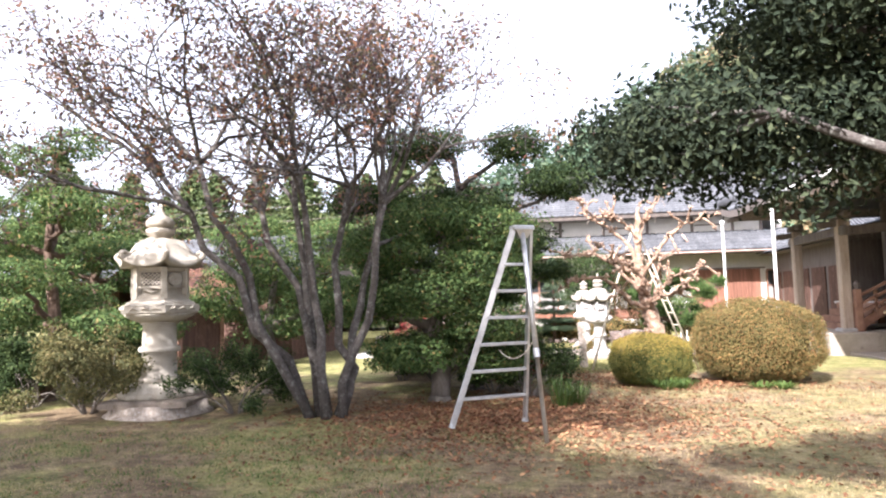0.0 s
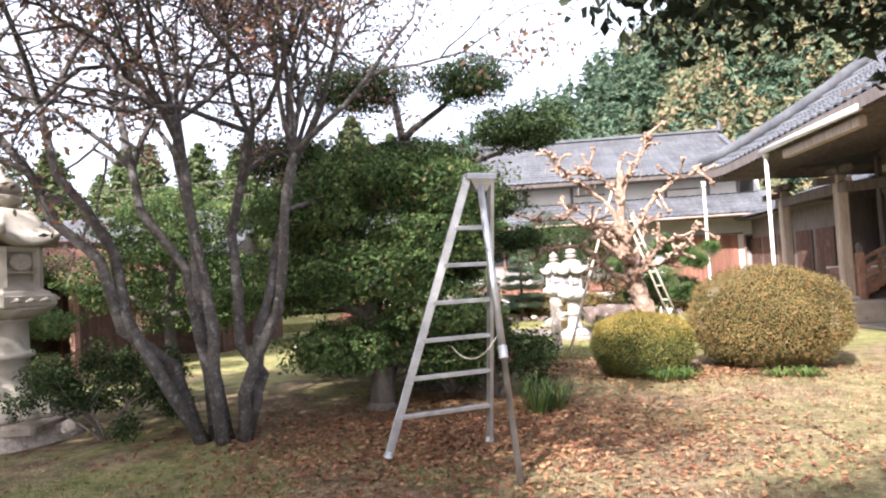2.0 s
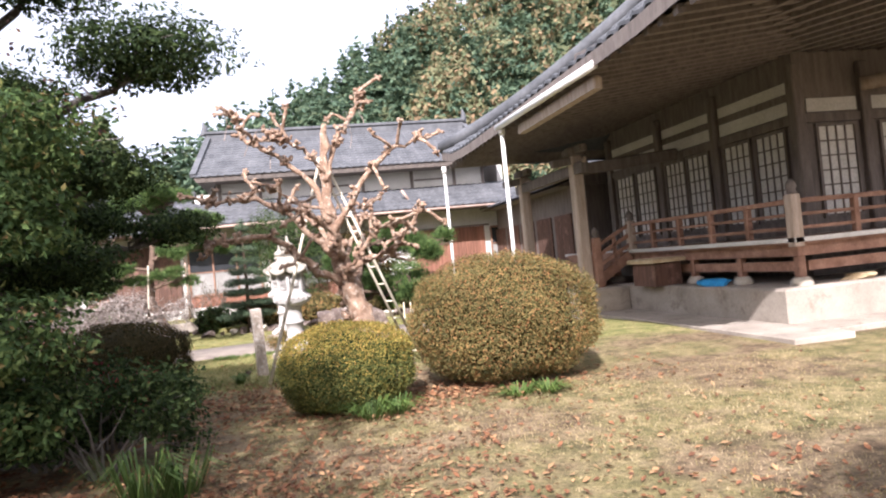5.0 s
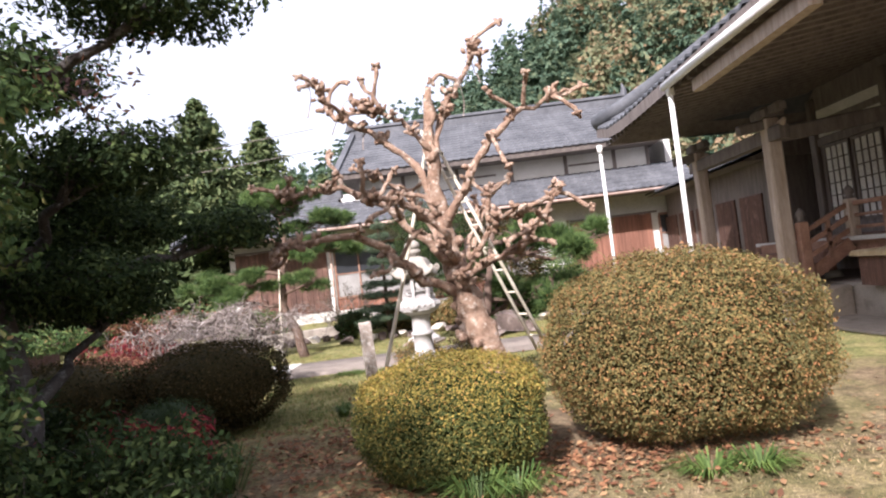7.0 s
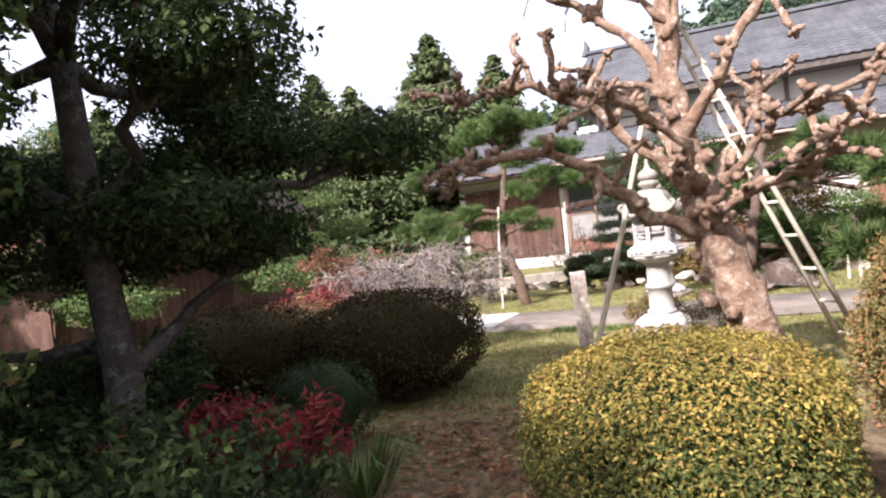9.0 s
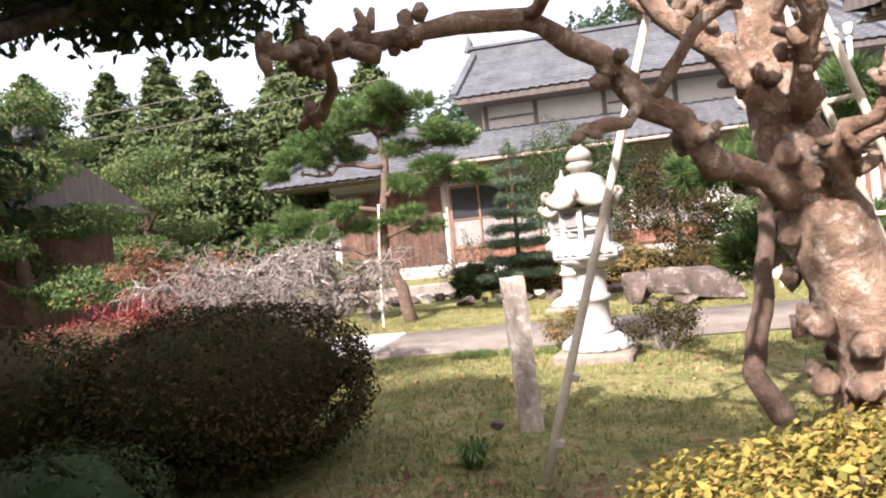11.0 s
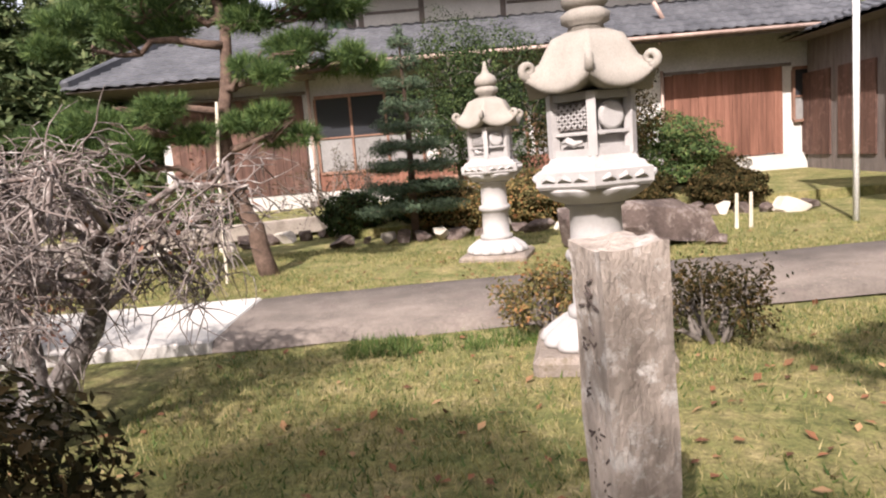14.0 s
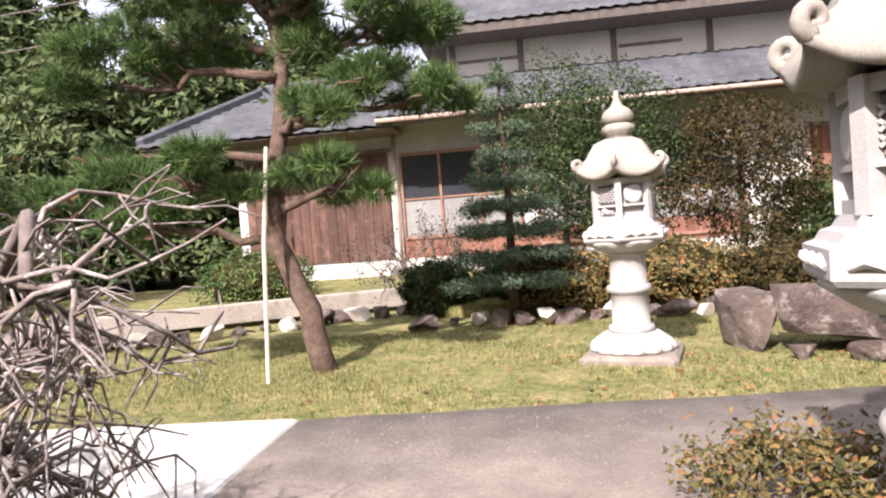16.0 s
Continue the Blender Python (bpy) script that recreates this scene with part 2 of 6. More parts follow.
NEEDLE = foliage("pine_needle", [(0.0, (0.035, 0.07, 0.024)), (0.6, (0.08, 0.14, 0.042)), (1.0, (0.17, 0.24, 0.07))], through_light=0.25)
NEEDLE_BLUE = foliage("blue_green_needle", [(0.0, (0.035, 0.06, 0.036)), (1.0, (0.11, 0.155, 0.09))], through_light=0.2)
LEAF_CEDAR = foliage("cedar_foliage", [(0.0, (0.04, 0.065, 0.025)), (0.6, (0.085, 0.12, 0.045)), (1.0, (0.15, 0.17, 0.07))], through_light=0.25)
# hill floor in a dark colour that holds the shade under its trees
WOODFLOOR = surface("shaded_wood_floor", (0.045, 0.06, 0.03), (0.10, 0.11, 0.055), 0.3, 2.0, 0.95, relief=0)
# far conifers brighter and cooler, distance haze put into the leaf colour
LEAF_WOOD = foliage("hazed_wood_foliage", [(0.0, (0.055, 0.10, 0.07)), (0.75, (0.105, 0.16, 0.10)), (0.9, (0.13, 0.17, 0.10)), (1.0, (0.14, 0.17, 0.10))], through_light=0.3)
LEAF_AUTUMN = foliage("far_autumn_foliage", [(0.0, (0.10, 0.13, 0.07)), (0.5, (0.17, 0.17, 0.09)), (1.0, (0.27, 0.18, 0.11))], through_light=0.3)
GRASS = foliage("grass_blade", [(0.0, (0.085, 0.11, 0.03)), (0.5, (0.25, 0.235, 0.085)), (1.0, (0.46, 0.38, 0.20))], 0.7)
DRY_GRASS = foliage("dry_grass_blade", [(0.0, (0.20, 0.18, 0.06)), (0.4, (0.34, 0.27, 0.14)), (1.0, (0.52, 0.42, 0.27))], 0.8)
GRASS_DARK = foliage("sedge_blade", [(0.0, (0.04, 0.08, 0.02)), (1.0, (0.13, 0.19, 0.05))], 0.5)
LITTER = foliage("fallen_leaf", [(0.0, (0.10, 0.045, 0.025)), (0.6, (0.20, 0.09, 0.045)), (1.0, (0.34, 0.21, 0.11))], 0.85, 0.1)


# ---- mesh tools ----
class Shape:
    """Collects vertices and faces for one mesh."""

    def __init__(self):
        self.v, self.f = [], []

    def add(self, verts, faces):
        o = len(self.v)
        self.v.extend(tuple(p) for p in verts)
        self.f.extend(tuple(i + o for i in f) for f in faces)
        return self

    def box(self, x0, x1, y0, y1, z0, z1, m=None, bevel=0.0):
        b = min(bevel, (x1 - x0) / 3, (y1 - y0) / 3)
        if b > 0:
            ring = [(x0 + b, y0), (x1 - b, y0), (x1, y0 + b), (x1, y1 - b), (x1 - b, y1), (x0 + b, y1), (x0, y1 - b), (x0, y0 + b)]
            t = min(b, (z1 - z0) / 3)
            cx, cy = (x0 + x1) / 2, (y0 + y1) / 2
            small = [(cx + (x - cx) * (1 - t / max((x1 - x0) / 2, 1e-6)), cy + (y - cy) * (1 - t / max((y1 - y0) / 2, 1e-6))) for x, y in ring]
            vs = [(x, y, z0) for x, y in ring] + [(x, y, z1 - t) for x, y in ring] + [(x, y, z1) for x, y in small]
            fs = [tuple(range(7, -1, -1)), tuple(range(16, 24))]
            for k in range(2):
                fs += [(k * 8 + i, k * 8 + (i + 1) % 8, k * 8 + 8 + (i + 1) % 8, k * 8 + 8 + i) for i in range(8)]
        else:
            vs = [(x, y, z) for z in (z0, z1) for x, y in ((x0, y0), (x1, y0), (x1, y1), (x0, y1))]
            fs = [(3, 2, 1, 0), (4, 5, 6, 7), (0, 1, 5, 4), (1, 2, 6, 5), (2, 3, 7, 6), (3, 0, 4, 7)]
        if m is not None:
            vs = [m @ Vector(p) for p in vs]
        return self.add(vs, fs)

    def tube(self, pts, radii, sides=7, cap=True):
        pts = [Vector(p) for p in pts]
        n = len(pts)
        if isinstance(radii, (int, float)):
            radii = [radii] * n
        vs, fs = [], []
        side = None
        for i, p in enumerate(pts):
            d = (pts[min(i + 1, n - 1)] - pts[max(i - 1, 0)]).normalized()
            if side is None:
                side = d.orthogonal().normalized()
            side = (side - d * side.dot(d))
            side = side.normalized() if side.length > 1e-6 else d.orthogonal().normalized()
            up = d.cross(side)
            for k in range(sides):
                a = 2 * math.pi * k / sides
                vs.append(p + (side * math.cos(a) + up * math.sin(a)) * radii[i])
        for i in range(n - 1):
            for k in range(sides):
                k2 = (k + 1) % sides
                fs.append((i * sides + k, i * sides + k2, (i + 1) * sides + k2, (i + 1) * sides + k))
        if cap:
            fs.append(tuple(range(sides - 1, -1, -1)))
            fs.append(tuple((n - 1) * sides + k for k in range(sides)))
        return self.add(vs, fs)

    def beam(self, a, b, w, h, bevel=0.0):
        """A square bar from a to b, w across and h high."""
        a, b = Vector(a), Vector(b)
        d = b - a
        x = d.normalized()
        y = Vector((0, 0, 1)).cross(x)
        y = y.normalized() if y.length > 1e-4 else Vector((0, 1, 0))
        z = x.cross(y)
        m = Matrix((x, y, z)).transposed().to_4x4()
        m.translation = a
        return self.box(0, d.length, -w / 2, w / 2, -h / 2, h / 2, m, bevel)

    def lathe(self, prof, sides=24, wob=None):
        """prof: (radius, z) from bottom to top; wob(angle, z): factor on the radius."""
        vs, fs = [], []
        for r, z in prof:
            for k in range(sides):
                a = 2 * math.pi * k / sides
                q = r * (wob(a, z) if wob else 1)
                vs.append((q * math.cos(a), q * math.sin(a), z))
        for i in range(len(prof) - 1):
            for k in range(sides):
                k2 = (k + 1) % sides
                fs.append((i * sides + k, i * sides + k2, (i + 1) * sides + k2, (i + 1) * sides + k))
        fs.append(tuple(range(sides - 1, -1, -1)))
        fs.append(tuple((len(prof) - 1) * sides + k for k in range(sides)))
        return self.add(vs, fs)

    def moved(self, m):
        self.v = [tuple(m @ Vector(p)) for p in self.v]
        return self


def rough(shape, amp, freq):
    """Uneven bark: every vertex pushed a little by a noise."""
    shape.v = [tuple(Vector(p) + noise.noise_vector(Vector(p) * freq) * amp) for p in shape.v]
    return shape


def mesh_of(name, verts, faces, material, smooth=False):
    me = bpy.data.meshes.new(name)
    me.from_pydata(verts if isinstance(verts, list) else verts.tolist(), [], faces if isinstance(faces, list) else faces.tolist())
    me.materials.append(material)
    if smooth:
        me.polygons.foreach_set("use_smooth", [True] * len(me.polygons))
    me.update()
    return me


def part(name, shape, material, parent=None, label="", smooth=False):
    """One mesh object, a part of its parent where one is given."""
    ob = new(name, mesh_of(name, shape.v, shape.f, material, smooth))
    if parent is not None:
        ob.parent = parent
    if label:
        tagged(ob, label)
    return ob


def thing(name, at, label, category, group="", kind="", turn=0.0):
    e = new(name)
    e.empty_display_size = 0.1
    e.matrix_world = pose(*at, 0, 0, turn)
    return tagged(e, label, category, group, kind)


def leaf_arrays(rng, pts, nrm, length, width, spread=0.6):
    """Folded diamond leaves at pts, facing about nrm."""
    n = len(pts)
    nr = nrm + rng.normal(0, spread, (n, 3))
    nr /= np.linalg.norm(nr, axis=1)[:, None] + 1e-9
    t = np.cross(nr, rng.normal(0, 1, (n, 3)))
    t /= np.linalg.norm(t, axis=1)[:, None] + 1e-9
    b = np.cross(nr, t)
    s = rng.uniform(0.65, 1.3, (n, 1))
    L, W = t * length * s, b * width * s
    v = np.stack([pts - L * 0.5, pts + W * 0.5 + nr * width * 0.15, pts + L * 0.5, pts - W * 0.5 + nr * width * 0.15], 1).reshape(-1, 3)
    return v, np.arange(4 * n).reshape(n, 4)


def in_clumps(rng, clumps, n, shell=0.55, lumps=0.18):
    """n points in the outer layer of ellipsoids (x, y, z, rx, ry, rz), with the outward way."""
    c = np.array(clumps, float)
    w = (c[:, 3] * c[:, 4] + c[:, 4] * c[:, 5] + c[:, 3] * c[:, 5])
    which = rng.choice(len(c), n, p=w / w.sum())
    d = rng.normal(0, 1, (n, 3))
    d /= np.linalg.norm(d, axis=1)[:, None]
    r = shell + (1 - shell) * rng.random(n) ** 0.6
    ph = which * 1.7
    r *= 1 + lumps * (np.sin(d[:, 0] * 5 + ph) * np.sin(d[:, 1] * 6 + ph * 2) + np.sin(d[:, 2] * 7 + ph) * 0.6) + rng.normal(0, 0.03, n)
    return c[which, :3] + d * c[which, 3:] * r[:, None], d


def leaves(name, clumps, n, length, width, material, parent, seed, shell=0.55, lumps=0.18, spread=0.6, label="", floor_z=0.02):
    rng = np.random.default_rng(seed)
    pts, d = in_clumps(rng, clumps, n, shell, lumps)
    keep = pts[:, 2] > floor_z
    pts, d = pts[keep], d[keep]
    v, f = leaf_arrays(rng, pts, d * 0.8 + np.array([0, 0, 0.5]), length, width, spread)
    ob = new(name, mesh_of(name, v, f, material))
    if parent is not None:
        ob.parent = parent
    return tagged(ob, label) if label else ob


def needles(name, clumps, tufts, length, material, parent, seed, per=10, width=0.007, shell=0.35):
    """Tufts of pine needles that point up and out."""
    rng = np.random.default_rng(seed)
    pts, d = in_clumps(rng, clumps, tufts, shell, 0.2)
    ax = d * 0.7 + np.array([0, 0, 0.6])
    p = np.repeat(pts, per, 0)
    a = np.repeat(ax, per, 0) + rng.normal(0, 0.55, (len(p), 3))
    a /= np.linalg.norm(a, axis=1)[:, None]
    s = np.cross(a, rng.normal(0, 1, a.shape))
    s /= np.linalg.norm(s, axis=1)[:, None]
    ln = length * rng.uniform(0.7, 1.2, (len(p), 1))
    v = np.stack([p - s * width / 2, p + s * width / 2, p + a * ln], 1).reshape(-1, 3)
    f = np.arange(len(v)).reshape(-1, 3)
    ob = new(name, mesh_of(name, v, f, material))
    ob.parent = parent
    return ob


def wander(rng, start, end, steps=6, wob=0.06, sag=0.0):
    """A crooked line from start to end."""
    a, b = Vector(start), Vector(end)
    L = (b - a).length
    out = []
    for i in range(steps + 1):
        t = i / steps
        p = a.lerp(b, t)
        if 0 < i < steps:
            p += Vector(rng.normal(0, wob * L, 3))
        p.z -= sag * 4 * t * (1 - t)
        out.append(p)
    return out


def taper(r0, r1, n):
    return [r0 + (r1 - r0) * i / (n - 1) for i in range(n)]


def twiggy(shape, rng, start, way, length, radius, depth, tips, kids=3, angle=0.7, droop=0.0, sides=5):
    """A limb that splits again and again; tips collects the ends."""
    pts = [Vector(start)]
    d = Vector(way).normalized()
    steps = 4
    for i in range(steps):
        d = (d + Vector(rng.normal(0, 0.16, 3)) - Vector((0, 0, droop))).normalized()
        pts.append(pts[-1] + d * length / steps)
    shape.tube(pts, taper(radius, radius * 0.55, len(pts)), max(3, sides), cap=False)
    if depth == 0:
        tips.append(pts[-1])
        tips.append(pts[2])
        return
    for k in range(kids):
        q = pts[-1] if k == 0 else pts[int(rng.integers(2, len(pts)))]
        nd = (d + Vector(rng.normal(0, angle, 3))).normalized()
        twiggy(shape, rng, q, nd, length * rng.uniform(0.6, 0.85), radius * 0.55, depth - 1, tips, kids, angle, droop, sides - 1)


# ---- ground, road, slab ----
def ground_height(x, y):
    return 0.02 * noise.noise(Vector((x * 0.9, y * 0.9, 0))) + 0.05 * noise.noise(Vector((x * 0.22, y * 0.22, 3)))


def build_ground():
    xs = [-2500, -600, -150, -60, -30] + [x * 0.5 - 20 for x in range(81)] + [30, 60, 150, 600, 2500]
    ys = [-2500, -600, -150, -60, -25] + [y * 0.5 - 10 for y in range(77)] + [40, 60, 150, 600, 2500]
    s = Shape()
    vs = [(x, y, (ground_height(x, y) if abs(x) < 25 and -12 < y < 30 else 0.0) - 0.02) for y in ys for x in xs]
    n = len(xs)
    s.add(vs, [(j * n + i, j * n + i + 1, (j + 1) * n + i + 1, (j + 1) * n + i) for j in range(len(ys) - 1) for i in range(n - 1)])
    tagged(part("ground", s, GROUND, smooth=True), "dry autumn turf and bare earth with mossy patches", "ground", kind="structure")
    road = Shape()
    pts = [(-1.13 + i * 0.4) for i in range(60)]
    vs = []
    for x in pts:
        near = 16.95 + 0.02 * (x + 1) - 0.05 * noise.noise(Vector((x * 2, 0, 0)))
        far = 18.42 + 0.05 * (x + 1) + 0.05 * noise.noise(Vector((x * 2, 5, 0)))
        vs += [(x, near, -0.03), (x, near + 0.05, 0.04), (x, (near + far) / 2, 0.055), (x, far - 0.05, 0.045), (x, far, -0.03)]
    road.add(vs, [(i * 5 + k, i * 5 + 5 + k, i * 5 + 6 + k, i * 5 + 1 + k) for i in range(len(pts) - 1) for k in range(4)])
    tagged(part("road", road, ASPHALT, smooth=True), "narrow worn brownish asphalt garden lane", "lane", kind="structure")
    slab = Shape().box(-5.4, -1.13, 16.95, 18.35, -0.03, 0.06, bevel=0.015)
    tagged(part("pavement", slab, CONCRETE), "pale bare concrete slab at the lane's end", "pavement", kind="structure")


build_ground()


# ---- tiled roofs ----
def tiles(name, place, cols, rows, parent, material=TILE, lift=0.035, wave=0.03):
    """Courses of pan tiles over the patch place(u, v), eave to top."""
    s = Shape()
    K = 4
    nu = cols * K
    e = 1e-3
    prof = [0.0, wave, wave * 0.6, 0.1 * wave]
    for j in range(rows):
        row = []
        for v, up in ((j / rows, lift), ((j + 1) / rows, 0.0)):
            for i in range(nu + 1):
                u = i / nu
                p = Vector(place(u, v))
                row.append(p + Vector((0, 0, up + prof[i % K])))
        n = nu + 1
        o = [(i, i + 1, n + i + 1, n + i) for i in range(nu)]
        front = [Vector(p) - Vector((0, 0, lift)) for p in row[:n]]
        s.add(row + front, o + [(2 * n + i, 2 * n + i + 1, i + 1, i) for i in range(nu)])
    ob = part(name, s, material, parent)
    return tagged(ob, "grey glazed roof tiles in courses", kind="stuff")


def flat_patch(a, b, c, d, curve=0.0):
    """Eave a-b, top d-c; curve: how far the slope sags between."""
    a, b, c, d = map(Vector, (a, b, c, d))

    def place(u, v):
        p = a.lerp(b, u).lerp(d.lerp(c, u), v)
        p.z -= curve * 4 * v * (1 - v)
        return p
    return place


def build_house():
    h = thing("house", (0, 28, 0), "two-storey Japanese house with cedar boards and grey tiled roofs", "house")

    def put(name, shape, mat, label="", smooth=False, parent=None):
        shape.moved(Matrix.Translation((0, -28, 0)))
        return part(name, shape, mat, parent or h, label, smooth)

    put("foundation", Shape().box(-5.6, 9.4, 28.0, 28.3, -0.1, 0.55), CONCRETE, "pale rendered footing")
    put("wall", Shape().box(-5.6, 9.4, 28.08, 28.3, 0.55, 3.6), PLASTER, "white plaster wall")
    put("back_wall", Shape().box(-5.6, 9.4, 33.0, 33.2, -0.1, 5.0).box(-5.6, -5.4, 28.3, 33, -0.1, 3.2).box(9.2, 9.4, 28.3, 33, -0.1, 5.0), PLASTER)
    put("upper_wall", Shape().box(-1.0, 8.6, 28.1, 28.3, 3.6, 5.1).box(-1.0, -0.8, 28.3, 33, 3.2, 5.4), PLASTER, "white plaster upper wall")
    for x in (-0.95, 0.4, 2.2, 4.0, 5.8, 7.4, 8.5):
        put("post", Shape().box(x, x + 0.12, 28.07, 28.12, 4.0, 5.05), DARK_WOOD)
    for x0 in (-0.8, 2.35, 5.95):
        put("beam", Shape().box(x0, x0 + 1.2, 28.075, 28.11, 4.35, 4.41), DARK_WOOD)
    for k in (0.35, 2.75, 4.55):
        put("vent", Shape().box(-3.2 + k * 2.2, -2.85 + k * 2.2, 27.985, 28.01, 0.2, 0.38), DARK_WOOD, "dark air vent in the footing")
    # boards: each a plank of its own
    rng = np.random.default_rng(5)
    for x0, x1, top, mat in ((-5.4, -2.28, 2.75, CEDAR_BOARD), (5.75, 8.6, 2.5, CEDAR_RED)):
        w = 0.19
        n = int((x1 - x0) / w)
        for i in range(n):
            x = x0 + i * w
            d = rng.uniform(0, 0.012)
            put("plank", Shape().box(x, x + w - 0.008, 28.03 - d, 28.09, 0.56 + rng.uniform(0, 0.03), top + rng.uniform(-0.02, 0.02)), mat)
        put("batten", Shape().box(x0, x1, 28.0, 28.08, top, top + 0.07), DARK_WOOD)
    put("sill_board", Shape().box(-2.15, 4.4, 28.02, 28.09, 0.56, 1.0), CEDAR_RED)
    # windows and sliding doors
    for x0, x1, z0, z1, n in ((-2.1, 0.25, 1.0, 2.62, 3), (0.6, 2.6, 0.7, 2.62, 2), (2.8, 4.5, 0.7, 2.6, 2), (8.65, 9.3, 1.3, 2.4, 1)):
        win = new("window")
        win.parent = h
        f = Shape()
        for a, b, c, e in ((x0, x1, z1, z1 + 0.07), (x0, x1, z0 - 0.06, z0)):
            f.box(a, b, 27.98, 28.1, c, e)
        for i in range(n + 1):
            x = x0 + (x1 - x0) * i / n
            f.box(x - 0.025, x + 0.025, 27.99, 28.1, z0, z1)
        f.box(x0, x1, 28.0, 28.09, z0 + (z1 - z0) * 0.45, z0 + (z1 - z0) * 0.45 + 0.035)
        put("window_frame", f, RAIL_WOOD, "brown wooden frame", parent=win)
        for i in range(n):
            a, b = x0 + (x1 - x0) * i / n, x0 + (x1 - x0) * (i + 1) / n
            put("pane", Shape().box(a + 0.03, b - 0.03, 28.03, 28.045, z0 + (z1 - z0) * 0.47, z1), GLASS, parent=win)
            put("lower_pane", Shape().box(a + 0.03, b - 0.03, 28.03, 28.045, z0, z0 + (z1 - z0) * 0.45), FROSTED, parent=win)
    for x, z1, mat in ((-2.2, 3.2, PIPE), (5.66, 2.6, PIPE)):
        put("drainpipe", Shape().tube([(x, 27.93, 0.2), (x, 27.93, z1)], 0.04, 8), mat, "brownish round downpipe", True)
    put("drainpipe", Shape().tube([(5.3, 27.2, 3.95), (5.6, 27.4, 3.55), (5.62, 27.9, 3.2)], 0.045, 8), PIPE, "bent downpipe", True)
    # roofs
    put("roof", Shape().add([(-1.6, 27.2, 4.85), (8.9, 27.2, 4.85), (8.6, 30.6, 6.72), (-1.3, 30.6, 6.72), (-1.6, 34, 4.85), (8.9, 34, 4.85), (-1.5, 27.25, 4.72), (8.8, 27.25, 4.72), (8.8, 34, 4.7), (-1.5, 34, 4.7)],
        [(0, 1, 2, 3), (3, 2, 5, 4), (6, 9, 8, 7), (0, 6, 7, 1), (0, 3, 4, 9, 6), (1, 7, 8, 5, 2)]), DARK_WOOD, "upper roof deck and eaves")
    t = tiles("roof_tiles", flat_patch((-1.65, 27.15 - 28, 4.88), (8.95, 27.15 - 28, 4.88), (8.65, 30.6 - 28, 6.77), (-1.35, 30.6 - 28, 6.77)), 42, 15, h)
    r = Shape().box(-1.45, 8.7, 30.45, 30.75, 6.7, 6.98, bevel=0.05).box(-1.5, 8.75, 30.4, 30.8, 6.98, 7.08, bevel=0.04)
    put("ridge", r, TILE, "tall tiled ridge")
    for x in (-1.5, 8.7):
        put("ridge_end_tile", Shape().tube([(x, 30.6, 6.95), (x + 0.05, 30.6, 7.25), (x, 30.6, 7.5)], [0.16, 0.1, 0.02], 8), TILE)
    for k in range(2):
        put("verge", Shape().beam((-1.6 + k * 10.5, 27.2, 4.95), (-1.35 + k * 10.05, 30.6, 6.85), 0.2, 0.14), TILE)
    # lower roof in front of the upper wall
    put("lower_roof", Shape().add([(-2.3, 26.85, 3.2), (9.6, 26.85, 3.2), (9.6, 28.1, 4.05), (-2.3, 28.1, 4.05), (-2.3, 26.9, 3.08), (9.6, 26.9, 3.08), (9.6, 28.1, 3.5), (-2.3, 28.1, 3.5)],
        [(0, 1, 2, 3), (4, 7, 6, 5), (0, 4, 5, 1), (0, 3, 7, 4), (1, 5, 6, 2)]), DARK_WOOD)
    tiles("lower_roof_tiles", flat_patch((-2.35, 26.8 - 28, 3.24), (9.65, 26.8 - 28, 3.24), (9.65, 28.1 - 28, 4.1), (-2.35, 28.1 - 28, 4.1)), 46, 6, h)
    put("gutter", Shape().tube([(-2.3, 26.78, 3.17), (9.6, 26.78, 3.17)], 0.045, 8), PIPE, "", True)
    # single-storey wing
    put("wing_roof", Shape().add([(-7.0, 26.9, 3.05), (-2.0, 26.9, 3.05), (-2.0, 30.0, 4.5), (-5.6, 30.0, 4.5), (-7.0, 33, 3.05), (-2, 33, 3.05)],
        [(0, 1, 2, 3), (3, 2, 5, 4), (0, 3, 4), (0, 4, 5, 1)]), DARK_WOOD)
    tiles("wing_roof_tiles", flat_patch((-7.05, 26.85 - 28, 3.1), (-2.0, 26.85 - 28, 3.1), (-2.0, 30 - 28, 4.56), (-5.6, 30 - 28, 4.56)), 17, 12, h)
    put("wing_ridge", Shape().box(-5.7, -1.9, 29.85, 30.15, 4.5, 4.78, bevel=0.05), TILE)
    put("hip_ridge", Shape().beam((-7.0, 26.9, 3.2), (-5.6, 30.0, 4.65), 0.22, 0.2, 0.04), TILE)


build_house()


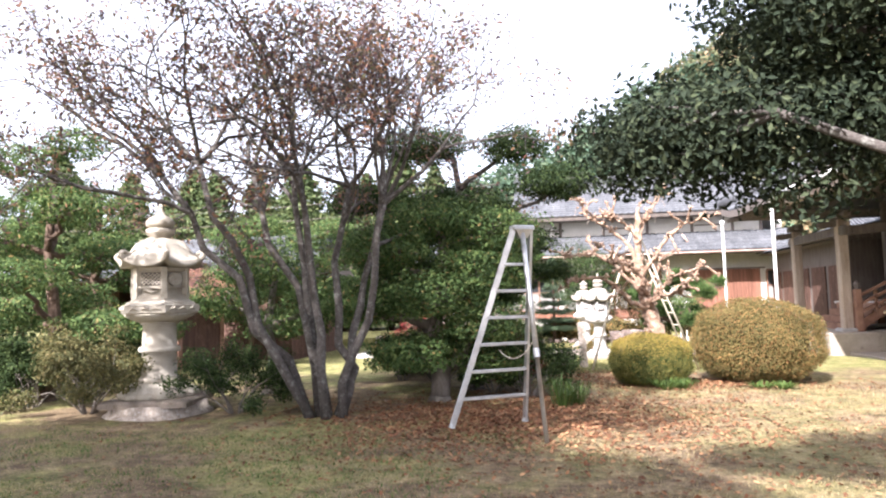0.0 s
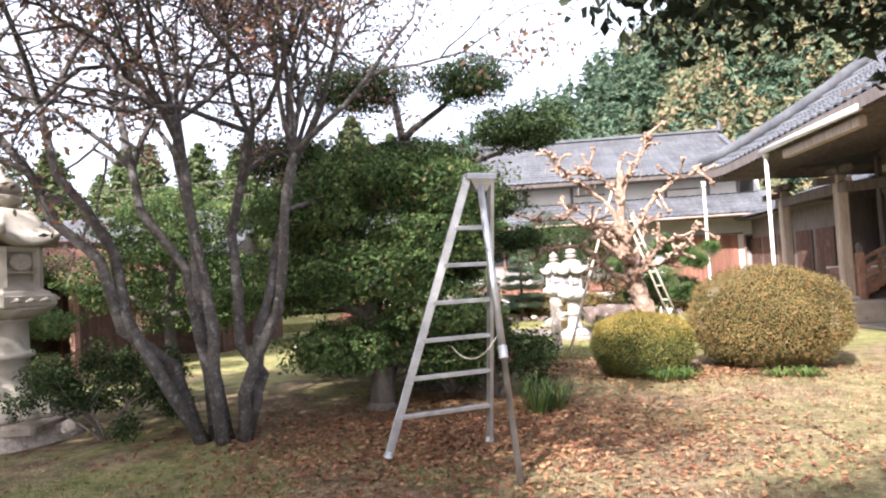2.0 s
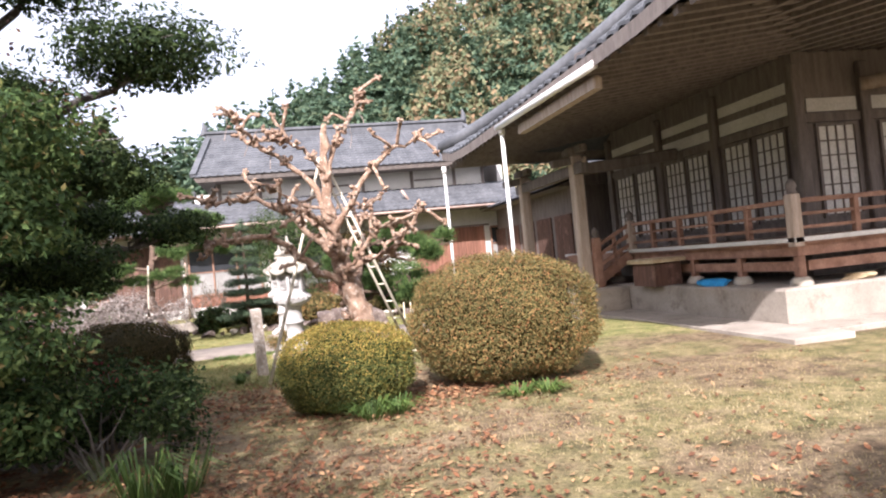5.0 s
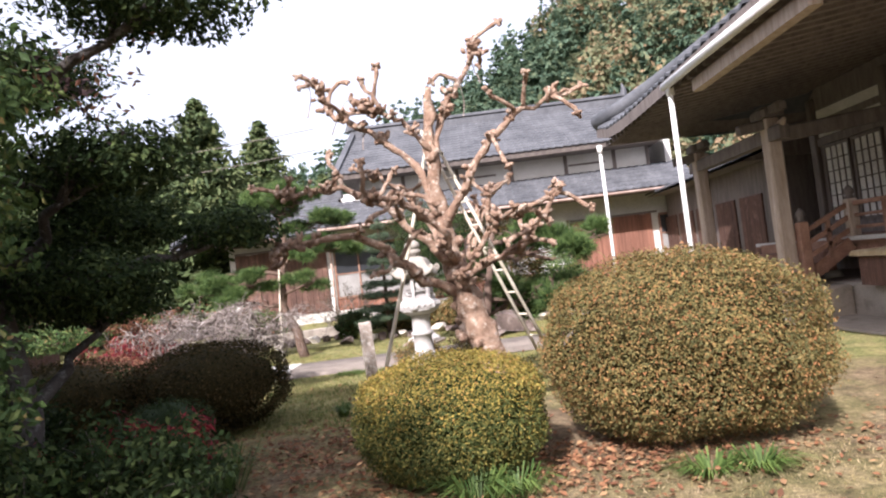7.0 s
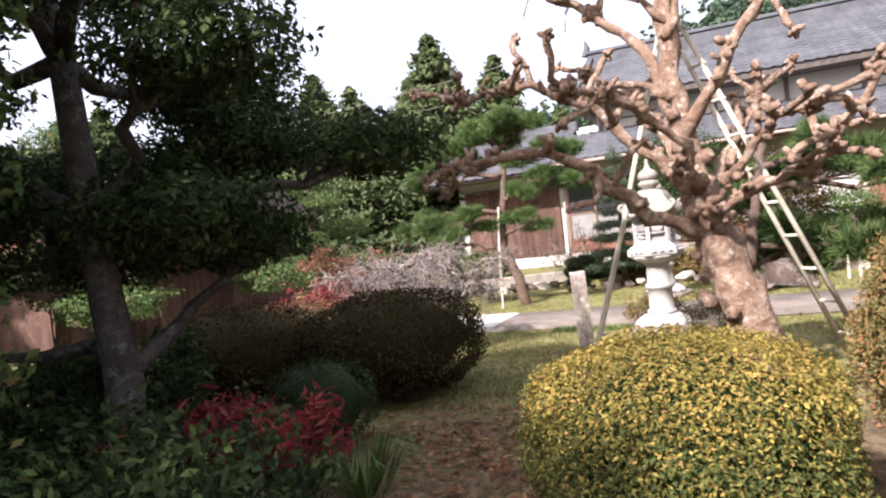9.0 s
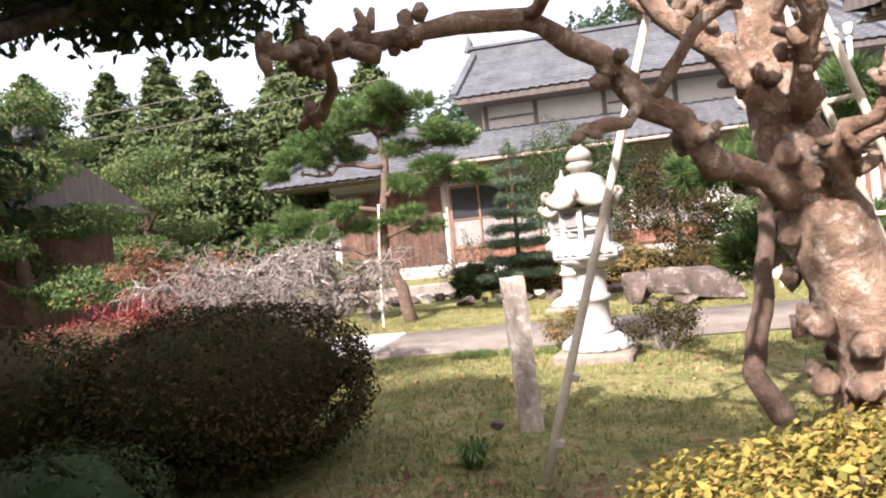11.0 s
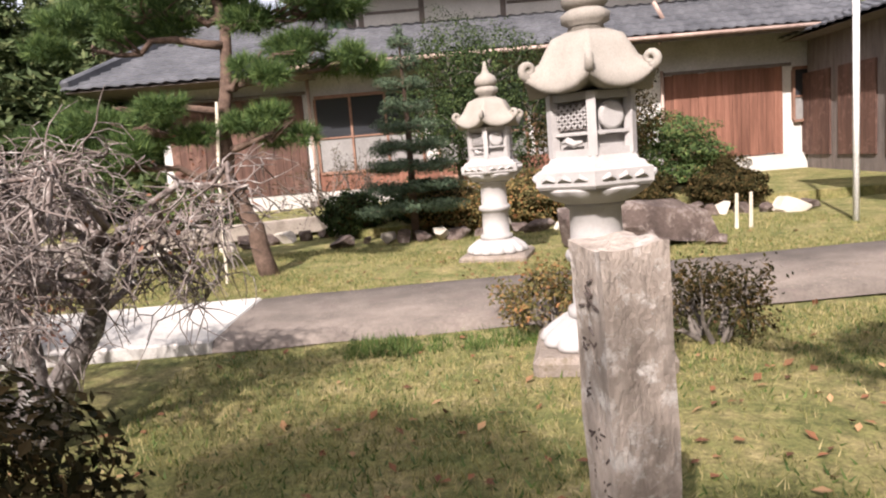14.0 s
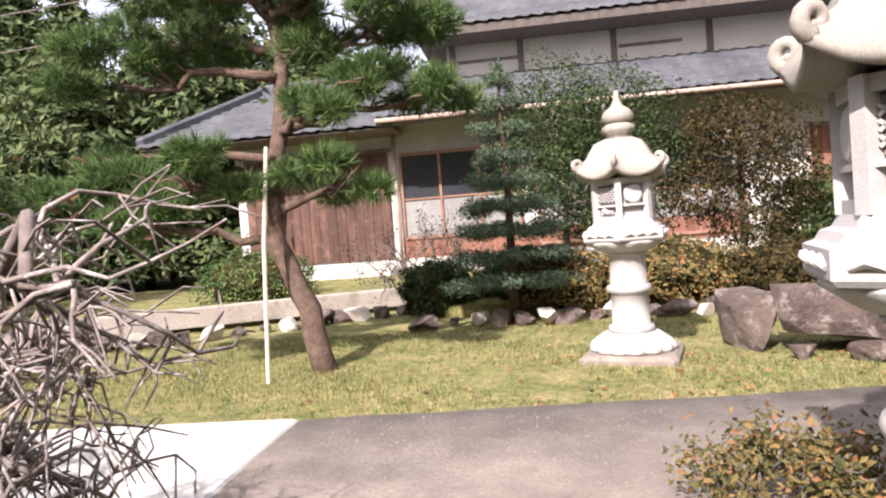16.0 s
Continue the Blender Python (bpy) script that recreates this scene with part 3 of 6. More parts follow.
def build_small_house():
    """Low outbuildings with tiled roofs, beyond the trees."""
    for at, w, d, eave, top in (((-10.5, 18.5, 0), 7.0, 4.0, 2.3, 3.4),):
        o = thing("outbuilding", at, "low outbuilding with brown board walls and grey tiled roof", "building")
        part("wall", Shape().box(-w / 2, w / 2, -d / 2, d / 2, -0.1, eave), CEDAR_BOARD, o, "brown board wall")
        part("roof", Shape().add([(-w / 2 - .5, -d / 2 - .5, eave), (w / 2 + .5, -d / 2 - .5, eave), (w / 2 + .5, 0, top), (-w / 2 - .5, 0, top), (-w / 2 - .5, d / 2 + .5, eave), (w / 2 + .5, d / 2 + .5, eave)],
            [(0, 1, 2, 3), (3, 2, 5, 4), (0, 3, 4), (1, 5, 2), (0, 4, 5, 1)]), DARK_WOOD, o)
        tiles("roof_tiles", flat_patch((-w / 2 - .55, -d / 2 - .55, eave + .04), (w / 2 + .55, -d / 2 - .55, eave + .04), (w / 2 + .55, 0, top + .05), (-w / 2 - .55, 0, top + .05)), int(w * 4), 10, o)
        part("ridge", Shape().box(-w / 2 - .5, w / 2 + .5, -0.14, 0.14, top, top + 0.25, bevel=0.05), TILE, o)
        part("door", Shape().box(-0.8, 0.8, -d / 2 - 0.03, -d / 2 + 0.02, 0.1, 2.0), CEDAR_BOARD, o)


build_small_house()


def build_annex():
    o = thing("corridor_wing", (8.9, 20.6, 0), "dark wooden corridor wing joining house and temple hall", "building")
    part("wall", Shape().box(0, 10, 0, 7.3, -0.1, 3.1), DARK_WOOD, o)
    part("roof", Shape().add([(-0.6, -0.1, 3.0), (10.5, -0.1, 3.0), (10.5, 7.3, 3.0), (-0.6, 7.3, 3.0), (3.5, -0.1, 4.4), (3.5, 7.3, 4.4)], [(0, 4, 5, 3), (4, 1, 2, 5), (0, 1, 4), (3, 5, 2), (0, 3, 2, 1)]), DARK_WOOD, o)
    tiles("roof_tiles", flat_patch((-0.65, 7.3, 3.05), (-0.65, -0.1, 3.05), (3.5, -0.1, 4.45), (3.5, 7.3, 4.45)), 28, 14, o)
    for y in (0.4, 1.9, 3.4, 4.9, 6.4):
        part("shutter", Shape().box(-0.04, 0.0, y, y + 1.2, 0.5, 2.3), CEDAR_BOARD, o)


build_annex()


def build_shrine():
    o = thing("small_shrine", (-8.9, 13.6, 0), "small open wooden shrine with reddish board roof", "shrine", turn=-12)
    part("back_wall", Shape().box(-0.9, 0.9, 0.7, 0.76, 0.0, 1.9), CEDAR_BOARD, o)
    for x in (-0.95, 0.95):
        for y in (-0.7, 0.7):
            part("post", Shape().box(x - 0.06, x + 0.06, y - 0.06, y + 0.06, -0.05, 1.95), RAIL_WOOD, o)
        part("side_wall", Shape().box(x - 0.02, x + 0.02, -0.64, 0.64, 0.3, 1.9), CEDAR_BOARD, o)
    for s in (-1, 1):
        part("roof_slope", Shape().add([(s * 1.45, -1.2, 1.75), (s * 1.45, 1.2, 1.75), (0, 1.2, 2.55), (0, -1.2, 2.55), (s * 1.45, -1.2, 1.69), (s * 1.45, 1.2, 1.69), (0, 1.2, 2.48), (0, -1.2, 2.48)],
             [(0, 1, 2, 3), (4, 7, 6, 5), (0, 4, 5, 1), (0, 3, 7, 4), (1, 5, 6, 2)]), CEDAR_RED, o)
    part("ridge", Shape().box(-0.1, 0.1, -1.25, 1.25, 2.5, 2.64, bevel=0.03), CEDAR_BOARD, o)


build_shrine()


# ---- temple hall ----
EX, EY0, EY1, EZ = 5.31, 8.5, 20.5, 3.80
FLOOR = 1.20


def hall_roof(side):
    """The curved hipped slope of one side: west or south."""
    apex0, apex1 = Vector((11.3, 14.5, 8.6)), Vector((15.0, 14.5, 8.6))
    if side == "west":
        a, b, c, d = Vector((EX, EY1, EZ)), Vector((EX, EY0, EZ)), apex0, apex0
    elif side == "south":
        a, b, c, d = Vector((EX, EY0, EZ)), Vector((21.0, EY0, EZ)), apex1, apex0
    elif side == "north":
        a, b, c, d = Vector((21.0, EY1, EZ)), Vector((EX, EY1, EZ)), apex0, apex1
    else:
        a, b, c, d = Vector((21.0, EY0, EZ)), Vector((21.0, EY1, EZ)), apex1, apex1

    def place(u, v):
        p = a.lerp(b, u).lerp(d.lerp(c, u), v)
        p.z -= 0.5 * 4 * v * (1 - v) - 0.28 * abs(2 * u - 1) ** 7 * (1 - v) ** 2
        return p
    return place


def build_temple():
    h = thing("temple_hall", (9.6, 13.2, 0), "dark wooden temple hall with verandah and sweeping tiled roof", "temple")
    off = Matrix.Translation((-9.6, -13.2, 0))

    def put(name, shape, mat, label="", smooth=False, parent=None):
        return part(name, shape.moved(off), mat, parent or h, label, smooth)

    # stone platform, with the part under the porch
    put("platform", Shape().box(7.85, 20, 11.7, 20.2, -0.1, 0.52, bevel=0.03), PLINTH, "worn concrete platform")
    put("porch_platform", Shape().box(6.6, 7.845, 16.1, 20.2, -0.1, 0.5, bevel=0.03), PLINTH)
    put("step_stone", Shape().box(10.2, 14.5, 10.0, 10.9, -0.1, 0.22, bevel=0.03), ROCK, "low dark stone step")
    put("apron", Shape().box(7.0, 7.846, 10.6, 16.09, -0.1, 0.05, bevel=0.01).box(7.85, 20, 10.95, 11.69, -0.1, 0.05, bevel=0.01), PLINTH, "worn paving along the platform")
    # verandah
    put("verandah_floor", Shape().box(8.2, 19.5, 11.85, 13.2, FLOOR - 0.09, FLOOR).box(8.2, 9.6, 13.2, 20.0, FLOOR - 0.09, FLOOR), RAIL_WOOD)
    put("floor_edge", Shape().box(8.17, 19.5, 11.82, 11.847, FLOOR - 0.06, FLOOR + 0.005).box(8.17, 8.197, 11.85, 20.0, FLOOR - 0.06, FLOOR + 0.005), PLASTER, "white-painted board ends")
    put("floor_beam", Shape().box(8.3, 19.4, 11.95, 12.1, FLOOR - 0.26, FLOOR - 0.095).box(8.3, 8.45, 12.1, 19.9, FLOOR - 0.26, FLOOR - 0.095), RAIL_WOOD)
    put("low_rail", Shape().box(8.34, 8.41, 12.1, 16.2, 0.72, 0.86).box(8.5, 19, 12.0, 12.07, 0.72, 0.86), RAIL_WOOD)
    for x, y in [(8.37, 12.02)] + [(8.37, y) for y in (13.3, 14.6, 15.9, 17.6, 19.3)] + [(x, 12.02) for x in (10.0, 11.7, 13.4, 15.1, 16.8, 18.5)]:
        put("stilt", Shape().box(x - 0.06, x + 0.06, y - 0.06, y + 0.06, 0.62, FLOOR - 0.26, bevel=0.012), RAIL_WOOD)
        put("stilt_stone", Shape().lathe([(0.16, 0.5), (0.15, 0.58), (0.1, 0.64)], 10).moved(Matrix.Translation((x, y, 0))), GRANITE_OLD, "", True)
    put("under_wall", Shape().box(9.6, 19, 13.2, 13.3, 0.5, FLOOR).box(9.6, 9.7, 13.3, 19.9, 0.5, FLOOR), DARK_WOOD)
    # railing along the verandah, open at the stair
    for z, t in ((FLOOR + 0.14, 0.05), (FLOOR + 0.33, 0.05), (FLOOR + 0.52, 0.07)):
        put("rail", Shape().box(8.27 - t / 2, 8.27 + t / 2, 11.95, 16.6, z - t / 2, z + t / 2, bevel=0.01), RAIL_WOOD)
        put("rail", Shape().box(8.3, 19.4, 11.93 - t / 2, 11.93 + t / 2, z - t / 2, z + t / 2, bevel=0.01), RAIL_WOOD)
    for x, y in [(8.27, y) for y in (12.9, 13.85, 14.8, 15.75)] + [(x, 11.93) for x in (9.3, 10.4, 11.5, 12.6, 13.7, 14.8)]:
        put("baluster", Shape().box(x - 0.045, x + 0.045, y - 0.045, y + 0.045, FLOOR, FLOOR + 0.54, bevel=0.01), RAIL_WOOD)
    for x, y, z0, z1 in ((8.25, 11.9, FLOOR - 0.12, FLOOR + 0.62), (8.25, 16.6, FLOOR, FLOOR + 0.6), (7.45, 16.6, 0.5, 1.52)):
        put("corner_post", Shape().box(x - 0.08, x + 0.08, y - 0.08, y + 0.08, z0, z1, bevel=0.015), COLUMN_WOOD if z0 > 0.9 else RAIL_WOOD)
        put("post_cap", Shape().lathe([(0.05, z1), (0.075, z1 + 0.02), (0.05, z1 + 0.05), (0.08, z1 + 0.10), (0.06, z1 + 0.16), (0.01, z1 + 0.22)], 12).moved(Matrix.Translation((x, y, 0))), DARK_WOOD, "dark turned cap", True)
    # stair and its sloping rails
    for k in range(4):
        put("step", Shape().box(7.4 + k * 0.2, 7.64 + k * 0.2, 16.7, 19.4, 0.5 + k * 0.17, 0.66 + k * 0.17), RAIL_WOOD)
    for dz in (0.22, 0.42, 0.62):
        put("stair_rail", Shape().beam((8.25, 16.6, FLOOR + dz - 0.08), (7.45, 16.6, 0.72 + dz), 0.06, 0.07), RAIL_WOOD)
    put("stair_string", Shape().beam((8.2, 16.62, FLOOR - 0.1), (7.4, 16.62, 0.6), 0.05, 0.2), RAIL_WOOD)
    put("stair_baluster", Shape().box(7.82, 7.88, 16.57, 16.63, 0.9, 1.5), RAIL_WOOD)
    # porch columns and beams
    for y in (16.75, 20.0):
        put("porch_column", Shape().box(7.12, 7.36, y - 0.12, y + 0.12, 0.58, 3.25, bevel=0.03), COLUMN_WOOD, "pale square porch column")
        put("column_stone", Shape().box(7.02, 7.46, y - 0.22, y + 0.22, 0.5, 0.58, bevel=0.03), GRANITE)
        put("bracket", Shape().beam((6.7, y, 3.1), (7.24, y, 3.16), 0.14, 0.16, 0.03).beam((7.24, y - 0.5, 3.36), (7.24, y + 0.5, 3.36), 0.16, 0.14, 0.03).box(7.05, 7.43, y - 0.19, y + 0.19, 3.25, 3.42, bevel=0.05), DARK_WOOD)
        put("beam_nose", Shape().tube([(7.24, y - 0.12, 3.0), (7.24, y - 0.35, 3.04), (7.24, y - 0.5, 3.14)], [0.1, 0.085, 0.03], 8), COLUMN_WOOD, "carved beam end", True)
    put("porch_beam", Shape().box(7.14, 7.34, 16.3, 20.4, 2.85, 3.08, bevel=0.03), DARK_WOOD)
    put("tie_beam", Shape().beam((7.24, 16.75, 2.95), (9.6, 16.75, 3.15), 0.16, 0.24, 0.03), DARK_WOOD)
    # walls of dark wood with white strips and lattice windows
    for box in ((9.6, 19, 13.2, 13.38), (9.6, 9.78, 13.38, 19.9), (9.6, 19, 19.9, 20.0), (18.9, 19, 13.38, 19.9)):
        put("wall", Shape().box(*box, FLOOR, 4.2), DARK_WOOD)
    for x, y in [(9.6, y) for y in (13.2, 15.35, 17.4, 19.8)] + [(x, 13.2) for x in (10.9, 12.6, 14.4, 16.4)]:
        put("wall_post", Shape().box(x - 0.1, x + 0.1, y - 0.1, y + 0.1, FLOOR, 4.0, bevel=0.02), DARK_WOOD)
    for y0, y1 in ((13.35, 15.2), (15.5, 17.25), (17.55, 19.65)):
        for z0, z1 in ((3.2, 3.42), (3.56, 3.74)):
            put("white_panel", Shape().box(9.575, 9.6, y0, y1, z0, z1), PLASTER)
        put("lintel", Shape().box(9.55, 9.6, y0 - 0.1, y1 + 0.1, 3.02, 3.16), DARK_WOOD)
    for x0, x1 in ((9.78, 10.75), (11.05, 12.45), (12.75, 14.25), (14.55, 16.25)):
        put("white_panel", Shape().box(x0, x1, 13.175, 13.2, 3.2, 3.42), PLASTER)
        put("lintel", Shape().box(x0 - 0.1, x1 + 0.1, 13.15, 13.2, 3.02, 3.16), DARK_WOOD)
    put("rainbow_beam", Shape().tube([(10.6, 12.9, 3.55), (11.6, 12.2, 3.6), (12.8, 11.4, 3.42), (13.6, 10.8, 3.15)], [0.11, 0.15, 0.15, 0.13], 8), COLUMN_WOOD, "pale curved tie beam", True)
    wins = [("y", 13.5, 14.2), ("y", 14.4, 15.1), ("y", 15.65, 16.35), ("y", 16.5, 17.2), ("y", 17.7, 18.5), ("y", 18.7, 19.5), ("x", 9.95, 10.65), ("x", 11.2, 12.3), ("x", 12.9, 14.1)]
    for axis, a, b in wins:
        w = new("lattice_window")
        w.parent = h
        z0, z1 = 1.5, 2.95

        def slab(u0, u1, zz0, zz1, dep, th):
            return Shape().box(9.6 - dep - th, 9.6 - dep, u0, u1, zz0, zz1) if axis == "y" else Shape().box(u0, u1, 13.2 - dep - th, 13.2 - dep, zz0, zz1)
        put("paper", slab(a, b, z0, z1, 0.003, 0.01), PAPER, "white paper screen", parent=w)
        fr = Shape()
        for q in (slab(a - 0.05, a, z0 - 0.05, z1 + 0.05, 0.0, 0.05), slab(b, b + 0.05, z0 - 0.05, z1 + 0.05, 0.0, 0.05), slab(a, b, z0 - 0.05, z0, 0.0, 0.05), slab(a, b, z1, z1 + 0.05, 0.0, 0.05)):
            fr.add(q.v, q.f)
        put("window_frame", fr, DARK_WOOD, parent=w)
        for i in range(1, 4):
            u = a + (b - a) * i / 4
            put("bar", slab(u - 0.012, u + 0.012, z0, z1, 0.016, 0.02), DARK_WOOD, parent=w)
        for i in range(1, 6):
            zz = z0 + (z1 - z0) * i / 6
            put("bar", slab(a, b, zz - 0.012, zz + 0.012, 0.0165, 0.017), DARK_WOOD, parent=w)
    # eaves: soffit, rafters, fascia, gutter
    put("soffit", Shape().add([(EX + .1, EY0 + .1, EZ - .12), (21, EY0 + .1, EZ - .12), (21, EY1 - .1, EZ - .12), (EX + .1, EY1 - .1, EZ - .12), (9.6, 13.2, 4.3), (19, 13.2, 4.3), (19, 19.9, 4.3), (9.6, 19.9, 4.3)],
        [(0, 1, 5, 4), (1, 2, 6, 5), (2, 3, 7, 6), (3, 0, 4, 7)]), DARK_WOOD)
    for i in range(38):
        y = EY0 + 0.4 + i * 0.3
        put("rafter", Shape().beam((EX + 0.06, y, EZ - 0.14), (9.5, y, 4.2), 0.09, 0.1), DARK_WOOD)
    for i in range(34):
        x = EX + 0.5 + i * 0.34
        put("rafter", Shape().beam((x, EY0 + 0.06, EZ - 0.14), (x, 13.1, 4.2), 0.09, 0.1), DARK_WOOD)
    sides = {}
    for side, cols, rows in (("west", 40, 24), ("south", 52, 24)):
        tiles("roof_tiles", (lambda g: (lambda u, v: g(u, v) + Vector((-9.6, -13.2, 0.02))))(hall_roof(side)), cols, rows, h, lift=0.045, wave=0.045)
    for side in ("west", "south", "north", "east"):
        g = hall_roof(side)
        s = Shape()
        N = 12
        s.add([g(i / N, j / N) - Vector((0, 0, 0.06)) for j in range(N + 1) for i in range(N + 1)],
              [(j * (N + 1) + i, j * (N + 1) + i + 1, (j + 1) * (N + 1) + i + 1, (j + 1) * (N + 1) + i) for j in range(N) for i in range(N)])
        s.add([g(i / N, 0) + Vector((0, 0, z)) for z in (-0.17, 0.02) for i in range(N + 1)], [(i, i + 1, N + 2 + i, N + 1 + i) for i in range(N)])
        put("roof_deck", s, TILE if side in ("north", "east") else DARK_WOOD)
    g = hall_roof("west")
    for u in (0.0, 1.0):
        pts = [g(u, j / 12) + Vector((0, 0, 0.12)) for j in range(13)]
        put("hip_ridge", Shape().tube(pts, [0.17] * 13, 8), TILE, "rounded hip ridge of stacked tiles", True)
    put("ridge", Shape().box(11.1, 15.2, 14.3, 14.7, 8.5, 9.2, bevel=0.06), TILE)
    put("gutter", Shape().tube([(EX - 0.05, 15.6, EZ - 0.1), (EX + 0.02, 11.6, EZ - 0.14)], 0.06, 8), WHITE_PAINT, "white half-round gutter", True)
    put("eave_beam", Shape().beam((EX + 0.2, 15.0, EZ - 0.26), (EX + 0.2, 11.9, EZ - 0.28), 0.14, 0.18, 0.03), COLUMN_WOOD, "pale carved eave beam")
    for y in (15.5, 20.4):
        put("downpipe", Shape().tube([(EX, y, -0.05), (EX, y, EZ - 0.12)], 0.036, 10).tube([(EX, y, EZ - 0.25), (EX, y, EZ - 0.08)], 0.06, 10), WHITE_PAINT, "slim white downpipe", True)


build_temple()


# ---- stone lanterns ----
def build_lantern(H, stone, cap, label):
    e = thing("stone_lantern", (0, 0, 0), label, "stone lantern", "tall stone lanterns")
    part("base_stone", Shape().box(-0.175 * H, 0.175 * H, -0.175 * H, 0.175 * H, -0.05, 0.045, bevel=0.03), FOOTING, e, "tan earth-stained footing slab")
    part("lotus_base", Shape().lathe([(0.15 * H, 0.045), (0.155 * H, 0.045 + .012 * H), (0.145 * H, 0.045 + .03 * H), (0.105 * H, 0.085 * H), (0.085 * H, 0.09 * H)], 120,
         lambda a, z: 1 + (0.14 if z < 0.07 * H else 0.02) * (abs(math.sin(a * 7)) ** 0.6 - 0.55)), stone, e, smooth=True)
    sh = [(0.083 * H, 0.088 * H), (0.086 * H, 0.10 * H), (0.083 * H, 0.112 * H), (0.07 * H, 0.118 * H), (0.069 * H, 0.235 * H), (0.08 * H, 0.24 * H), (0.084 * H, 0.252 * H), (0.08 * H, 0.264 * H), (0.068 * H, 0.27 * H), (0.066 * H, 0.375 * H), (0.075 * H, 0.38 * H), (0.078 * H, 0.39 * H)]
    part("shaft", Shape().lathe(sh, 32), stone, e, "round shaft with a raised ring", True)
    part("lotus_platform", Shape().lathe([(0.078 * H, 0.39 * H), (0.10 * H, 0.40 * H), (0.135 * H, 0.425 * H), (0.14 * H, 0.432 * H)], 48, lambda a, z: 1 + 0.05 * abs(math.sin(a * 6)) if 0.395 * H < z < 0.43 * H else 1), stone, e, smooth=True)
    hexa = lambda prof: Shape().lathe(prof, 6)
    part("platform", hexa([(0.158 * H, 0.432 * H), (0.165 * H, 0.44 * H), (0.165 * H, 0.475 * H), (0.15 * H, 0.48 * H), (0.142 * H, 0.492 * H), (0.128 * H, 0.496 * H), (0.12 * H, 0.51 * H)]), stone, e)
    for k in range(6):
        a = math.radians(60 * k + 30)
        m = Matrix.Rotation(a, 4, "Z") @ Matrix.Translation((0.143 * H, 0, 0.457 * H))
        s = Shape()
        for j in (-1, 0, 1):
            s.tube([(0.0, j * 0.045 * H - 0.018 * H, -0.004 * H), (0.004 * H, j * 0.045 * H, 0.005 * H), (0.0, j * 0.045 * H + 0.018 * H, -0.004 * H)], [0.004 * H, 0.008 * H, 0.004 * H], 6)
        part("relief", s.moved(m), stone, e)
    # fire chamber: six posts, two lattice faces, carved faces
    R = 0.108 * H
    part("chamber_core", hexa([(R * 0.86, 0.51 * H), (R * 0.86, 0.665 * H)]), stone, e)
    for k in range(6):
        a = math.radians(60 * k)
        x, y = R * math.cos(a), R * math.sin(a)
        part("corner_post", Shape().box(-0.011 * H, 0.011 * H, -0.011 * H, 0.011 * H, 0.51 * H, 0.665 * H).moved(Matrix.Translation((x, y, 0)) @ Matrix.Rotation(a, 4, "Z")), stone, e)
        m = Matrix.Rotation(a + math.radians(30), 4, "Z") @ Matrix.Translation((R * 0.866, 0, 0))
        w = R * 0.44
        for rail, z0, z1 in (("sill", 0.51, 0.528), ("middle_rail", 0.562, 0.57), ("top_rail", 0.645, 0.665)):
            part(rail, Shape().box(-0.004 * H, 0.008 * H, -w, w, z0 * H, z1 * H).moved(m), stone, e)
        if k % 2 == 0:
            # solid dark slab, its colour stands in for shade inside the chamber
            part("hollow_shade_panel", Shape().box(-0.02 * H, -0.0055 * H, -w * 0.85, w * 0.85, 0.575 * H, 0.64 * H).moved(Matrix.Rotation(a + math.radians(30), 4, "Z") @ Matrix.Translation((R * 0.866 + 0.006, 0, 0))), DARK_WOOD, e, "dark panel for the shade of the hollow behind the lattice")
            lat = Shape()
            n = 5
            for i in range(-n, n + 1):
                for sgn in (-1, 1):
                    y0 = i * w * 0.36
                    p = [(y, 0.607 * H + sgn * (y - y0)) for y in np.linspace(-w * 0.85, w * 0.85, 15) if 0.575 * H <= 0.607 * H + sgn * (y - y0) <= 0.64 * H]
                    if len(p) > 1:
                        lat.beam((0.004, p[0][0], p[0][1]), (0.004, p[-1][0], p[-1][1]), 0.009, 0.009)
            part("lattice", lat.moved(m), stone, e)
            part("carving", Shape().tube([(0.003 * H, -w * 0.6, 0.545 * H), (0.009 * H, -w * 0.2, 0.55 * H), (0.009 * H, w * 0.2, 0.54 * H), (0.003 * H, w * 0.6, 0.545 * H)], [0.004 * H, 0.01 * H, 0.01 * H, 0.004 * H], 7).moved(m), stone, e)
        else:
            part("moon_panel", Shape().lathe([(w * 0.75, 0), (w * 0.72, 0.006 * H), (w * 0.6, 0.009 * H)], 20).moved(m @ Matrix.Translation((0, 0, 0.605 * H)) @ Matrix.Rotation(math.pi / 2, 4, "Y")), stone, e)
    # roof with curled corners
    s = Shape()
    rad = [0.175, 0.178, 0.152, 0.130, 0.116, 0.096, 0.055]
    zz = [0.674, 0.690, 0.712, 0.738, 0.768, 0.800, 0.818]
    prof = list(zip(rad, zz))
    N = 72
    vs = []
    for j, (r, z) in enumerate([(0.10, 0.668)] + prof):
        for k in range(N):
            a = 2 * math.pi * k / N
            c = abs((a / (math.pi / 3)) % 1 - 0.5) * 2
            flat = math.cos(math.pi / 6) / math.cos((a % (math.pi / 3)) - math.pi / 6)
            lift = 0.035 * c ** 4 * max(0, 1 - abs(j - 1.5) / 3)
            ridge = 1 + 0.05 * c ** 10
            vs.append((r * H * flat * ridge * math.cos(a), r * H * flat * ridge * math.sin(a), (z + lift - 0.012 * (1 - c) * (1 if j in (1, 2) else 0)) * H))
    J = len(prof) + 1
